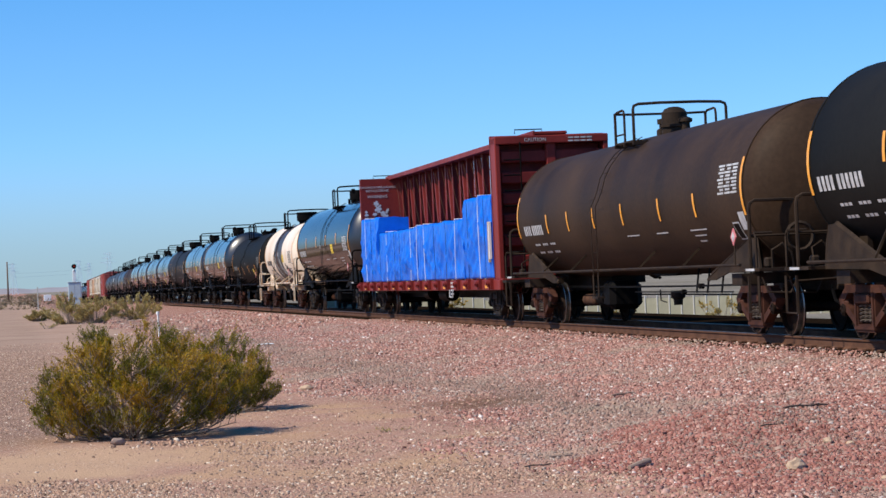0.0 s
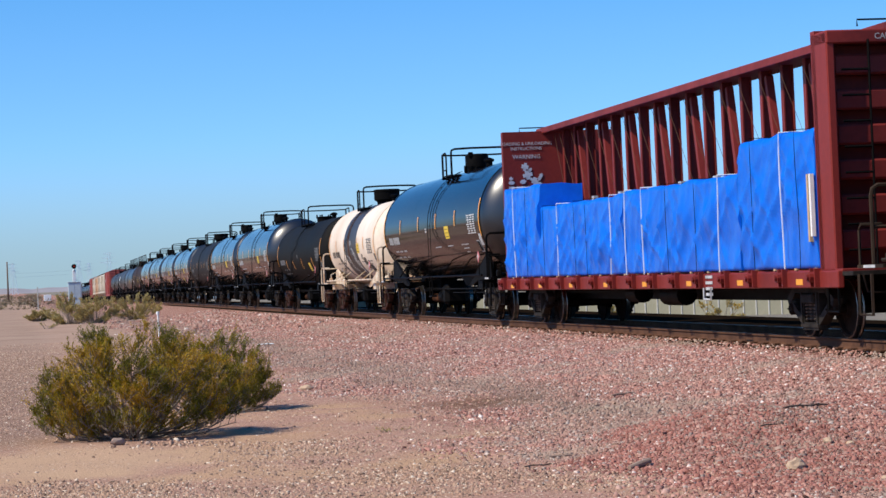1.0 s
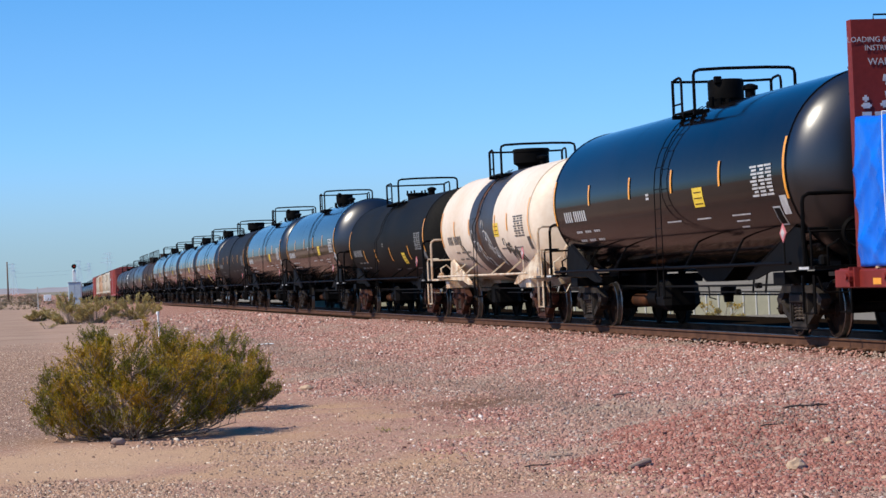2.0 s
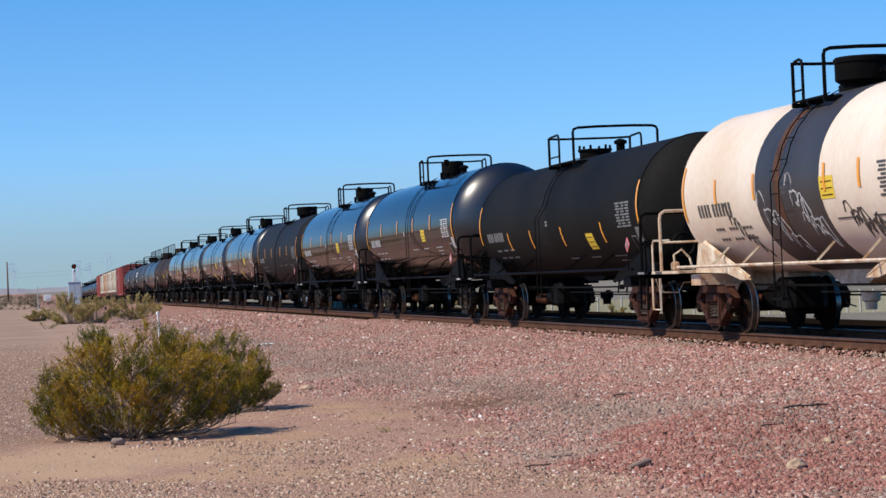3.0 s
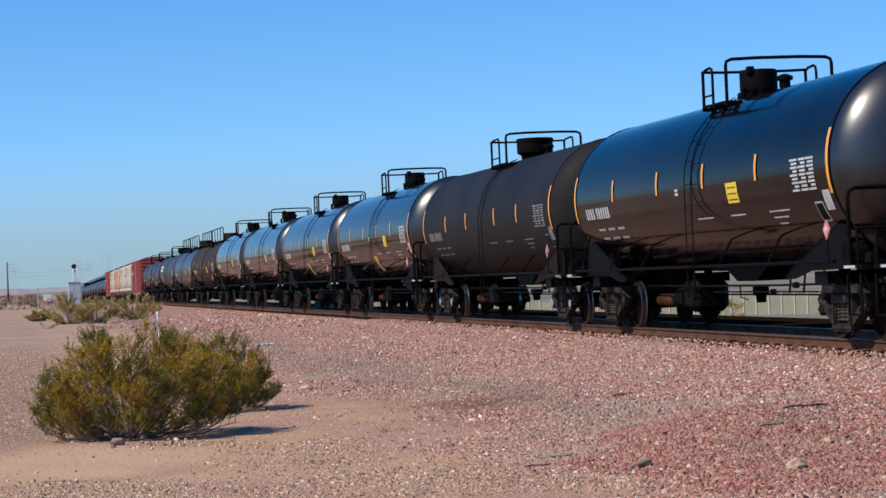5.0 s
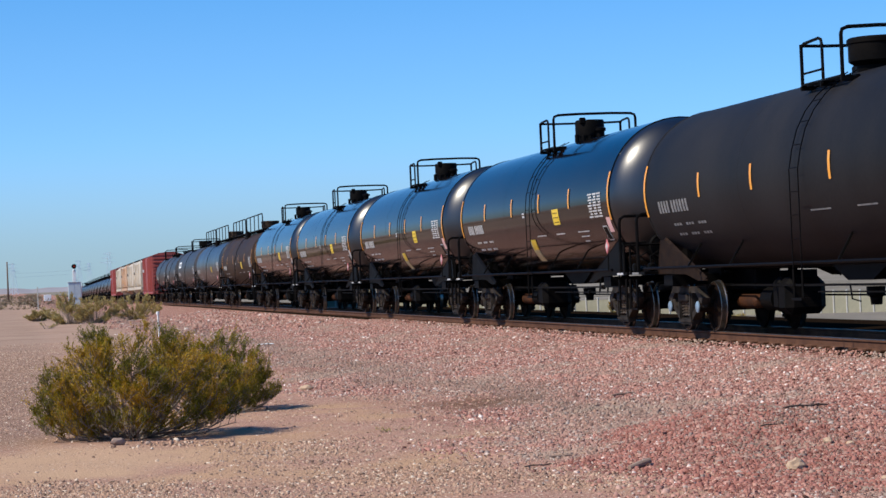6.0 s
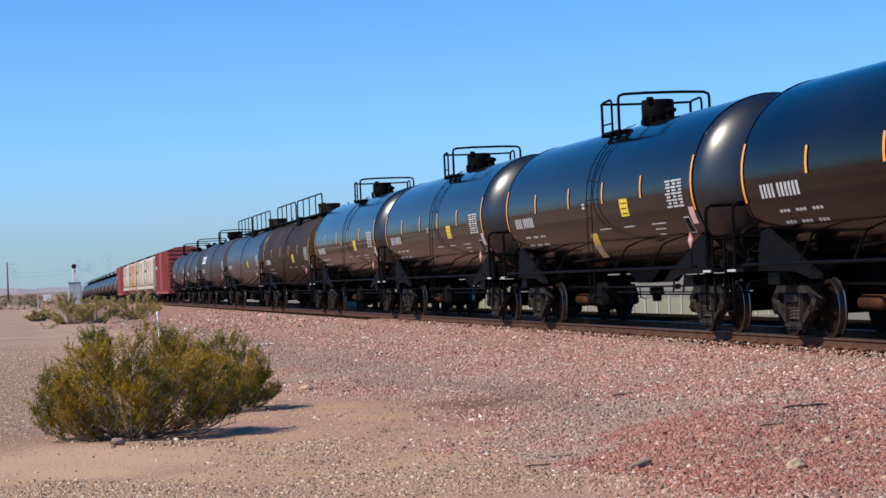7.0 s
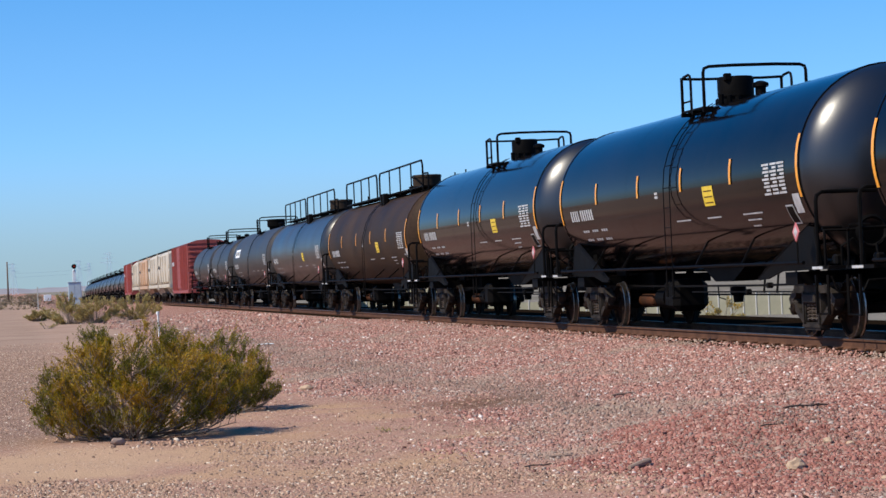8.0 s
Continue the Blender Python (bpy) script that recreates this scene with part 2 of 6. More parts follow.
for mm in (M_STONE, M_STONER, M_STONEG, M_STONESHADE):
    nn, ll = mm.node_tree.nodes, mm.node_tree.links
    nn["Mix Shader"].inputs[0].default_value = 0.0
    pb = nn["Principled BSDF"]
    pb.inputs["Roughness"].default_value = 0.9
    pb.inputs["Specular IOR Level"].default_value = 0.0
    tc, tx, rp, mx = nn.new("ShaderNodeTexCoord"), nn.new("ShaderNodeTexNoise"), nn.new("ShaderNodeMapRange"), nn.new("ShaderNodeMix")
    tx.inputs["Scale"].default_value, tx.inputs["Detail"].default_value = 0.45, 5
    rp.inputs["From Min"].default_value, rp.inputs["From Max"].default_value = 0.50, 0.66
    rp.inputs["To Max"].default_value = 0.75 if mm is M_STONE else 0.0 if mm is M_STONESHADE else 0.25
    mx.data_type = "RGBA"
    mx.inputs[7].default_value = (0.33, 0.255, 0.20, 1)
    old = pb.inputs["Base Color"].links[0].from_socket
    if mm is M_STONE:
        drift, dm = grey_drift(nn, ll, tc.outputs["Object"]), nn.new("ShaderNodeMix")
        dm.data_type = "RGBA"
        dm.inputs[7].default_value = (0.24, 0.185, 0.145, 1)
        ll.new(drift, dm.inputs[0]), ll.new(old, dm.inputs[6])
        old = dm.outputs[2]
    ll.new(tc.outputs["Object"], tx.inputs["Vector"]), ll.new(tx.outputs[0], rp.inputs[0]), ll.new(rp.outputs[0], mx.inputs[0])
    ll.new(old, mx.inputs[6]), ll.new(mx.outputs[2], pb.inputs["Base Color"])


def ground_mat():
    """Tan desert dirt that gives way to pink gravel towards the track."""
    m = bpy.data.materials.new("desert dirt and pink gravel")
    m.use_nodes = True
    n, l = m.node_tree.nodes, m.node_tree.links
    p = n["Principled BSDF"]
    p.inputs["Roughness"].default_value = 0.92
    p.inputs["Specular IOR Level"].default_value = 0.0
    co = n.new("ShaderNodeTexCoord")

    def noise_of(scale, detail=4, stretch=None):
        t = n.new("ShaderNodeTexNoise")
        t.inputs["Scale"].default_value, t.inputs["Detail"].default_value = scale, detail
        src = co.outputs["Object"]
        if stretch:
            mp = n.new("ShaderNodeMapping")
            mp.inputs["Scale"].default_value = stretch
            l.new(src, mp.inputs[0])
            src = mp.outputs[0]
        l.new(src, t.inputs["Vector"])
        return t.outputs[0]

    def ramp_of(fac, *stops):
        r = n.new("ShaderNodeValToRGB")
        e = r.color_ramp.elements
        e[0].position, e[0].color = stops[0][0], (*stops[0][1], 1)
        e[1].position, e[1].color = stops[-1][0], (*stops[-1][1], 1)
        for pos, c in stops[1:-1]:
            e.new(pos).color = (*c, 1)
        l.new(fac, r.inputs[0])
        return r.outputs[0]

    def blend(fac, a, b):
        x = n.new("ShaderNodeMix")
        x.data_type = "RGBA"
        l.new(fac, x.inputs[0]), l.new(a, x.inputs[6]), l.new(b, x.inputs[7])
        return x.outputs[2]

    def math_of(op, a, b):
        x = n.new("ShaderNodeMath")
        x.operation = op
        for i, v in enumerate((a, b)):
            if isinstance(v, (int, float)):
                x.inputs[i].default_value = v
            else:
                l.new(v, x.inputs[i])
        return x.outputs[0]

    xyz = n.new("ShaderNodeSeparateXYZ")
    l.new(co.outputs["Object"], xyz.inputs[0])
    grit = noise_of(38, 6)
    patch = noise_of(0.55, 5)
    dirt = blend(ramp_of(patch, (0.38, (0, 0, 0)), (0.56, (1, 1, 1))),
                 ramp_of(grit, (0.3, (0.335, 0.205, 0.122)), (0.7, (0.545, 0.350, 0.222))),
                 ramp_of(grit, (0.3, (0.285, 0.160, 0.118)), (0.7, (0.485, 0.285, 0.213))))
    cell = n.new("ShaderNodeTexVoronoi")
    cell.inputs["Scale"].default_value = 26
    l.new(co.outputs["Object"], cell.inputs["Vector"])
    sep = n.new("ShaderNodeSeparateColor")
    l.new(cell.outputs["Color"], sep.inputs[0])
    # small pebbles set in the dirt, thick in the stony patches and sparse on the sandy ones
    pebble = ramp_of(sep.outputs[1], (0.0, (0.16, 0.10, 0.072)), (0.35, (0.30, 0.195, 0.138)), (0.75, (0.46, 0.325, 0.235)), (1.0, (0.66, 0.54, 0.42)))
    verge = n.new("ShaderNodeMapRange")
    verge.inputs["From Min"].default_value, verge.inputs["From Max"].default_value = 3.3, 2.3
    l.new(math_of("ADD", xyz.outputs[0], math_of("MULTIPLY", noise_of(0.3, 4), 2.4)), verge.inputs[0])
    back = n.new("ShaderNodeMapRange")
    back.inputs["From Min"].default_value, back.inputs["From Max"].default_value = 27.0, 30.0
    l.new(xyz.outputs[1], back.inputs[0])
    mauve = math_of("MULTIPLY", verge.outputs[0], back.outputs[0])
    dirt = blend(math_of("MULTIPLY", mauve, 0.85), dirt, ramp_of(grit, (0.3, (0.155, 0.096, 0.073)), (0.7, (0.32, 0.205, 0.155))))
    # swept tan sand before the bush
    sand_x = math_of("MULTIPLY", math_of("SUBTRACT", xyz.outputs[0], 0.7), 0.62)
    sand_y = math_of("MULTIPLY", math_of("SUBTRACT", xyz.outputs[1], 25.7), 0.36)
    sand_d = math_of("SQRT", math_of("ADD", math_of("MULTIPLY", sand_x, sand_x), math_of("MULTIPLY", sand_y, sand_y)), 0.0)
    sand = n.new("ShaderNodeMapRange")
    sand.interpolation_type = "SMOOTHSTEP"
    sand.inputs["From Min"].default_value, sand.inputs["From Max"].default_value = 1.55, 0.95
    l.new(math_of("ADD", sand_d, math_of("MULTIPLY", noise_of(1.1, 5), 0.8)), sand.inputs[0])
    dirt = blend(math_of("MULTIPLY", sand.outputs[0], 0.85), dirt, ramp_of(grit, (0.3, (0.42, 0.275, 0.170)), (0.7, (0.56, 0.375, 0.238))))
    patch = math_of("SUBTRACT", patch, math_of("MULTIPLY", sand.outputs[0], 0.18))
    thick = math_of("ADD", math_of("ADD", math_of("MULTIPLY", patch, 2.2), math_of("MULTIPLY", mauve, 0.5)), -0.62)
    here = math_of("LESS_THAN", math_of("ADD", sep.outputs[2], 0.0), thick)
    near = math_of("LESS_THAN", cell.outputs["Distance"], 0.42)
    stony = math_of("MULTIPLY", math_of("MULTIPLY", here, near), 0.8)
    dirt = blend(stony, dirt, pebble)
    dusty = n.new("ShaderNodeMapRange")
    dusty.inputs["From Min"].default_value, dusty.inputs["From Max"].default_value = 55, 92
    dusty.inputs["To Max"].default_value = 0.75
    l.new(xyz.outputs[1], dusty.inputs[0])
    dirt = blend(dusty.outputs[0], dirt, ramp_of(noise_of(0.25, 6), (0.3, (0.31, 0.215, 0.16)), (0.7, (0.41, 0.295, 0.225))))
    gravel = ramp_of(sep.outputs[0], (0.0, (0.20, 0.10, 0.078)), (0.4, (0.33, 0.17, 0.130)), (0.8, (0.42, 0.235, 0.180)), (0.96, (0.55, 0.39, 0.30)))
    edge = math_of("ADD", xyz.outputs[0], math_of("MULTIPLY", noise_of(0.35, 4), 3.0))
    mr = n.new("ShaderNodeMapRange")
    mr.interpolation_type = "SMOOTHSTEP"
    mr.inputs["From Min"].default_value, mr.inputs["From Max"].default_value = 6.0, 7.6
    l.new(edge, mr.inputs[0])
    col = blend(mr.outputs[0], dirt, gravel)
    old_grey = ramp_of(sep.outputs[0], (0.0, (0.13, 0.10, 0.08)), (1.0, (0.30, 0.24, 0.19)))
    col = blend(grey_drift(n, l, co.outputs["Object"]), col, old_grey)
    # old brown oil stain at the edge of the gravel
    far_x = math_of("MULTIPLY", math_of("SUBTRACT", xyz.outputs[0], 6.5), 0.9)
    far_y = math_of("MULTIPLY", math_of("SUBTRACT", xyz.outputs[1], 32.4), 0.55)
    away = math_of("SQRT", math_of("ADD", math_of("MULTIPLY", far_x, far_x), math_of("MULTIPLY", far_y, far_y)), 0.0)
    stain = n.new("ShaderNodeMapRange")
    stain.inputs["From Min"].default_value, stain.inputs["From Max"].default_value = 1.5, 0.7
    stain.inputs["To Max"].default_value = 0.75
    l.new(math_of("ADD", away, math_of("MULTIPLY", noise_of(1.4, 5), 0.9)), stain.inputs[0])
    col = blend(stain.outputs[0], col, ramp_of(grit, (0.3, (0.10, 0.055, 0.034)), (0.7, (0.24, 0.142, 0.092))))
    # the train's shade, painted dark into the track bed and the ground behind it
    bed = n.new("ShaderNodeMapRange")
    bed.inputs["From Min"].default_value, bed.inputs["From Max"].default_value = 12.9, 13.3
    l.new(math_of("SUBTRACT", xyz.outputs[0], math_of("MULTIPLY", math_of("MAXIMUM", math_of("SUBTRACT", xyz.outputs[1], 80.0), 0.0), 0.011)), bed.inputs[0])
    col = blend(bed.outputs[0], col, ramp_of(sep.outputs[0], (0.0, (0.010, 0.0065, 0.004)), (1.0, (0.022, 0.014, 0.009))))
    # beyond the railway: pale dry ground
    mr2 = n.new("ShaderNodeMapRange")
    mr2.inputs["From Min"].default_value, mr2.inputs["From Max"].default_value = 22, 30
    l.new(xyz.outputs[0], mr2.inputs[0])
    pale = ramp_of(noise_of(0.06, 5), (0.35, (0.19, 0.17, 0.13)), (0.65, (0.27, 0.24, 0.20)))
    col = blend(mr2.outputs[0], col, pale)
    l.new(col, p.inputs["Base Color"])
    bp = n.new("ShaderNodeBump")
    bp.inputs["Strength"].default_value, bp.inputs["Distance"].default_value = 0.75, 0.03
    l.new(math_of("ADD", grit, math_of("MULTIPLY", cell.outputs["Distance"], math_of("MULTIPLY", mr.outputs[0], 1.6))), bp.inputs["Height"])
    l.new(bp.outputs[0], p.inputs["Normal"])
    return m


M_GROUND = ground_mat()


# ---------------------------------------------------------------- shapes
def mesh_of(name, bm, *mats, smooth=False):
    me = bpy.data.meshes.new(name)
    bmesh.ops.recalc_face_normals(bm, faces=bm.faces)
    if smooth:
        for f in bm.faces:
            f.smooth = True
        for e in bm.edges:
            if len(e.link_faces) == 2 and e.calc_face_angle(0) > 0.6:
                e.smooth = False
    bm.to_mesh(me)
    bm.free()
    for m in mats:
        me.materials.append(m)
    return me


def part(name, bm, material, parent=None, label="", smooth=False):
    mats = material if isinstance(material, (list, tuple)) else [material]
    ob = new(name, mesh_of(name, bm, *mats, smooth=smooth))
    ob.parent = parent
    return tagged(ob, label)


def thing(name, label, category, group="", m=None, kind=""):
    ob = new(name)
    ob.empty_display_size = 0.3
    if m is not None:
        ob.matrix_world = m
    return tagged(ob, label, category, group, kind)


def box(x0, x1, y0, y1, z0, z1, bm=None, mi=0, bevel=0.0):
    bm = bm or bmesh.new()
    v = [bm.verts.new((x, y, z)) for x in (x0, x1) for y in (y0, y1) for z in (z0, z1)]
    fs = [bm.faces.new([v[i] for i in q]) for q in ((0, 1, 3, 2), (4, 6, 7, 5), (0, 4, 5, 1), (2, 3, 7, 6), (0, 2, 6, 4), (1, 5, 7, 3))]
    for f in fs:
        f.material_index = mi
    if bevel:
        bmesh.ops.bevel(bm, geom=list({e for f in fs for e in f.edges}), offset=bevel, segments=1, affect="EDGES")
    return bm


def rod(p, q, r, bm=None, n=6, r2=None, mi=0):
    bm = bm or bmesh.new()
    p, q = Vector(p), Vector(q)
    r2 = r if r2 is None else r2
    turn = (q - p).to_track_quat("Z", "Y")
    rings = []
    for c, rr in ((p, r), (q, r2)):
        rings.append([bm.verts.new(c + turn @ Vector((rr * math.cos(2 * math.pi * i / n), rr * math.sin(2 * math.pi * i / n), 0))) for i in range(n)])
    for i in range(n):
        f = bm.faces.new((rings[0][i], rings[0][(i + 1) % n], rings[1][(i + 1) % n], rings[1][i]))
        f.material_index, f.smooth = mi, n > 6
    for ring in rings:
        bm.faces.new(ring).material_index = mi
    return bm


def pipe(points, r, bm=None, n=6):
    """A bent tube: one ring at each point, all joined."""
    bm = bm or bmesh.new()
    pts = [Vector(p) for p in points]
    rings = []
    side = None
    for i, p in enumerate(pts):
        d = (pts[min(i + 1, len(pts) - 1)] - pts[max(i - 1, 0)]).normalized()
        if side is None:
            side = d.orthogonal().normalized()
        side = (side - d * side.dot(d)).normalized()
        up = d.cross(side)
        rings.append([bm.verts.new(p + r * (side * math.cos(2 * math.pi * k / n) + up * math.sin(2 * math.pi * k / n))) for k in range(n)])
    for a, b in zip(rings, rings[1:]):
        for k in range(n):
            bm.faces.new((a[k], a[(k + 1) % n], b[(k + 1) % n], b[k]))
    bm.faces.new(rings[0]), bm.faces.new(rings[-1])
    return bm


def lathe(profile, axis="y", centre=(0, 0, 0), n=24, bm=None, mi=0):
    """Revolve (position along the axis, radius) pairs."""
    bm = bm or bmesh.new()
    c = Vector(centre)
    rings = []
    for a, r in profile:
        ring = []
        for i in range(n):
            w = 2 * math.pi * i / n
            d = {"y": (r * math.cos(w), a, r * math.sin(w)), "x": (a, r * math.cos(w), r * math.sin(w)), "z": (r * math.cos(w), r * math.sin(w), a)}[axis]
            ring.append(bm.verts.new(c + Vector(d)) if r > 1e-6 or i == 0 else ring[0])
        rings.append(ring)
    for a, b in zip(rings, rings[1:]):
        for i in range(n):
            q = []
            for v in (a[i], a[(i + 1) % n], b[(i + 1) % n], b[i]):
                if v not in q:
                    q.append(v)
            if len(q) > 2:
                bm.faces.new(q).material_index = mi
    return bm


def patch(R, zc, y0, y1, z0, z1, side=-1, lift=0.006, bm=None, slant=0.0):
    """A thin decal lying on a tank's side between two heights."""
    bm = bm or bmesh.new()
    a0, a1 = math.asin(max(-1, min(1, (z0 - zc) / R))), math.asin(max(-1, min(1, (z1 - zc) / R)))
    k = max(2, int(abs(a1 - a0) / 0.12) + 1)
    prev = None
    for i in range(k + 1):
        a = a0 + (a1 - a0) * i / k
        dy = slant * (i / k)
        row = [bm.verts.new((side * (R + lift) * math.cos(a), y + dy, zc + (R + lift) * math.sin(a))) for y in (y0, y1)]
        if prev:
            bm.faces.new((prev[0], prev[1], row[1], row[0]))
        prev = row
    return bm


def text_mesh(body, size, material):
    cu = bpy.data.curves.new("lettering", "FONT")
    cu.body, cu.size, cu.extrude = body, size, 0.002
    cu.align_x = "CENTER"
    cu.resolution_u = 2
    tmp = new("lettering", cu)
    me = bpy.data.meshes.new_from_object(tmp)
    bpy.data.objects.remove(tmp)
    me.materials.clear()
    me.materials.append(material)
    return me


# ---------------------------------------------------------------- the line of the track
TRACK_X = 13.523
BEND, EASE, START = 0.01234, 67.9, 31.1


def track(s):
    """Centre of the track, s metres along it: place, heading towards +x, and slope."""
    e = max(s - START, 0.0)
    h = BEND * (1 - math.exp(-e / EASE))
    x = TRACK_X + BEND * (e - EASE * (1 - math.exp(-e / EASE)))
    far = max(s - 550.0, 0.0)
    h += far / 400
    x += far * far / 800
    y = s - far ** 3 / (6 * 400 ** 2)
    d = min(s, 520) - 40
    z = -0.00012 * d - 6.6e-6 * d * d
    g = (-0.00012 - 13.2e-6 * d) if s < 520 else 0.0
    return x, y, z, h, g


def on_track(s):
    x, y, z, h, g = track(s)
    return pose(x, y, z, math.degrees(math.atan(g)), 0, -math.degrees(h))


def smooth_step(a, b, v):
    t = np.clip((v - a) / (b - a), 0, 1)
    return t * t * (3 - 2 * t)


def rail_z(y):
    d = np.minimum(y, 520) - 40
    return -0.00012 * d - 6.6e-6 * d * d


def ground_z(x, y):
    """Height of the ground: ballast shoulder, gravel apron, dirt and the stone pile."""
    x, y = np.asarray(x, float), np.asarray(y, float)
    e = np.maximum(y - START, 0)
    far = np.clip(y - 550, 0, 300)
    u = x - (TRACK_X + BEND * (e - EASE * (1 - np.exp(-e / EASE))) + far ** 2 / 800)
    z = -0.60 + 0.20 * smooth_step(-8.2, -3.6, u) + 0.19 * smooth_step(-4.4, -2.0, u)
    z = z - 1.0 * smooth_step(5.6, 11, u) - 0.35 * smooth_step(11, 60, u)
    z = z + rail_z(np.clip(y, 0, 520)) * (0.25 + 0.75 * smooth_step(-12, -4, u))
    z = z + 0.30 * np.exp(-(((x - 7.5) / 1.5) ** 2 + ((y - 22.6) / 2.3) ** 2))
    wob = 0.014 * np.sin(x * 1.3 + 2.9 * np.sin(y * 0.17) + 0.23 * y) * np.sin(y * 0.33 + 1.9 * np.sin(x * 0.57)) + 0.008 * np.sin(x * 4.1 + 2.1 * np.sin(y * 1.3)) * np.sin(y * 2.3 - 1.7 * np.sin(x * 1.9))
    return z + wob * (1 - smooth_step(-4.6, -2.6, u))


# ---------------------------------------------------------------- ground and track
def steps(*runs):
    out = [runs[0][0]]
    for a, b, d in runs:
        k = max(1, round((b - a) / d))
        out += [a + (b - a) * (i + 1) / k for i in range(k)]
    return np.array(out)


def sheet(name, xs, ys, zfun, material):
    X, Y = np.meshgrid(xs, ys)
    Z = zfun(X, Y)
    nx, ny = len(xs), len(ys)
    i = np.arange(nx * ny).reshape(ny, nx)
    quads = np.stack([i[:-1, :-1], i[:-1, 1:], i[1:, 1:], i[1:, :-1]], -1).reshape(-1, 4)
    me = bpy.data.meshes.new(name)
    me.from_pydata(np.stack([X, Y, Z], -1).reshape(-1, 3).tolist(), [], quads.tolist())
    me.polygons.foreach_set("use_smooth", [True] * len(me.polygons))
    me.materials.append(material)
    return new(name, me)


gx = steps((-3000, -600, 400), (-600, -100, 50), (-100, -20, 8), (-20, -3, 1), (-3, 13, 0.2), (13, 26, 0.6), (26, 80, 5), (80, 400, 40), (400, 3500, 400))
gy = steps((-400, -40, 40), (-40, 12, 4), (12, 45, 0.2), (45, 90, 0.6), (90, 200, 3), (200, 700, 10), (700, 4600, 300))
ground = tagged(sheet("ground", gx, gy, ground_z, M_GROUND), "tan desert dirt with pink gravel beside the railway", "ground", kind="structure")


def rail_mesh(u, s0, s1):
    """Flat-bottomed rail swept along the track."""
    prof = [(-0.070, -0.172), (0.070, -0.172), (0.070, -0.160), (0.012, -0.135), (0.012, -0.048), (0.037, -0.036), (0.037, -0.008), (0.028, 0.0), (-0.028, 0.0), (-0.037, -0.008), (-0.037, -0.036), (-0.012, -0.048), (-0.012, -0.135), (-0.070, -0.160)]
    bm = bmesh.new()
    prev = None
    s = s0
    while s <= s1 + 1e-6:
        x, y, z, h, g = track(s)
        ring = [bm.verts.new((x + (u + a) * math.cos(h), y - (u + a) * math.sin(h), z + b)) for a, b in prof]
        if prev:
            for i in range(len(prof)):
                f = bm.faces.new((prev[i], prev[(i + 1) % len(prof)], ring[(i + 1) % len(prof)], ring[i]))
                f.material_index = 1 if i in (6, 7, 8) else 0
        prev = ring
        s += 4 if s < 120 else 10
    return bm


railway = thing("railway_track", "rusty steel rails on ties in pink ballast", "railway track", kind="structure")
part("rail", rail_mesh(-0.755, -40, 700), [M_RAIL, M_HEAD], railway, "brown rusted rail with a polished head")
part("rail", rail_mesh(0.755, -40, 700), [M_RAIL, M_HEAD], railway, "brown rusted rail with a polished head")
tie_me = mesh_of("tie", box(-1.30, 1.30, -0.13, 0.13, -0.36, -0.176, bevel=0.015), M_TIESHADE)
clip_bm = box(-0.16, -0.045, -0.06, 0.06, -0.175, -0.135, bevel=0.01)
clip_me = mesh_of("rail_clip", clip_bm, M_RAIL)


def stones(name, label, material, x, y, size, lift, seed):
    """Loose angular stones resting on the ground, joined into one scatter."""
    rng = np.random.default_rng(seed)
    k = len(x)
    base = np.array([(-1.1, -0.7, -0.5), (1.1, -0.8, -0.5), (0.0, 1.1, -0.5), (-0.7, -0.45, 0.5), (0.75, -0.5, 0.5), (0.05, 0.7, 0.5)])
    v = base[None] * rng.uniform(0.5, 1.2, (k, 6, 3))
    v *= (size[:, None] * rng.uniform(0.55, 1.45, (k, 3)))[:, None, :] * 0.5
    a, b = rng.uniform(0, 6.283, k), rng.uniform(-0.6, 0.6, k)
    ca, sa, cb, sb = np.cos(a), np.sin(a), np.cos(b), np.sin(b)
    vx = v[..., 0] * cb[:, None] + v[..., 2] * sb[:, None]
    vz = -v[..., 0] * sb[:, None] + v[..., 2] * cb[:, None]
    wx = vx * ca[:, None] - v[..., 1] * sa[:, None]
    wy = vx * sa[:, None] + v[..., 1] * ca[:, None]
    z0 = ground_z(x, y) + size * lift
    pts = np.stack([wx + x[:, None], wy + y[:, None], vz + z0[:, None]], -1).reshape(-1, 3)
    tri = np.array([(3, 4, 5), (0, 1, 4), (0, 4, 3), (1, 2, 5), (1, 5, 4), (2, 0, 3), (2, 3, 5)])
    faces = (tri[None] + 6 * np.arange(k)[:, None, None]).reshape(-1)
    me = bpy.data.meshes.new(name)
    me.vertices.add(len(pts))
    me.vertices.foreach_set("co", pts.ravel())
    me.loops.add(len(faces))
    me.loops.foreach_set("vertex_index", faces)
    nf = len(faces) // 3
    me.polygons.add(nf)
    me.polygons.foreach_set("loop_start", np.arange(nf) * 3)
    me.polygons.foreach_set("loop_total", np.full(nf, 3))
    me.update(calc_edges=True)
    me.materials.append(material)
    return tagged(new(name, me), label, "gravel", kind="stuff")


rng = np.random.default_rng(5)


def strewn(n, x0, x1, y0, y1, keep):
    """Random places in a stretch of ground, thinned by keep(x, y)."""
    x, y = rng.uniform(x0, x1, n), rng.uniform(y0, y1, n)
    ok = rng.uniform(0, 1, n) < keep(x, y)
    return x[ok], y[ok]


def apron(x, y):
    bare = np.clip(1.25 - ((x - 6.5) * 0.9) ** 2 - ((y - 32.4) * 0.55) ** 2, 0, 0.75)
    return (1 - bare) * smooth_step(4.6, 6.6, x + 0.6 * np.sin(y * 0.35) + 0.4 * np.sin(y * 0.9 + x))


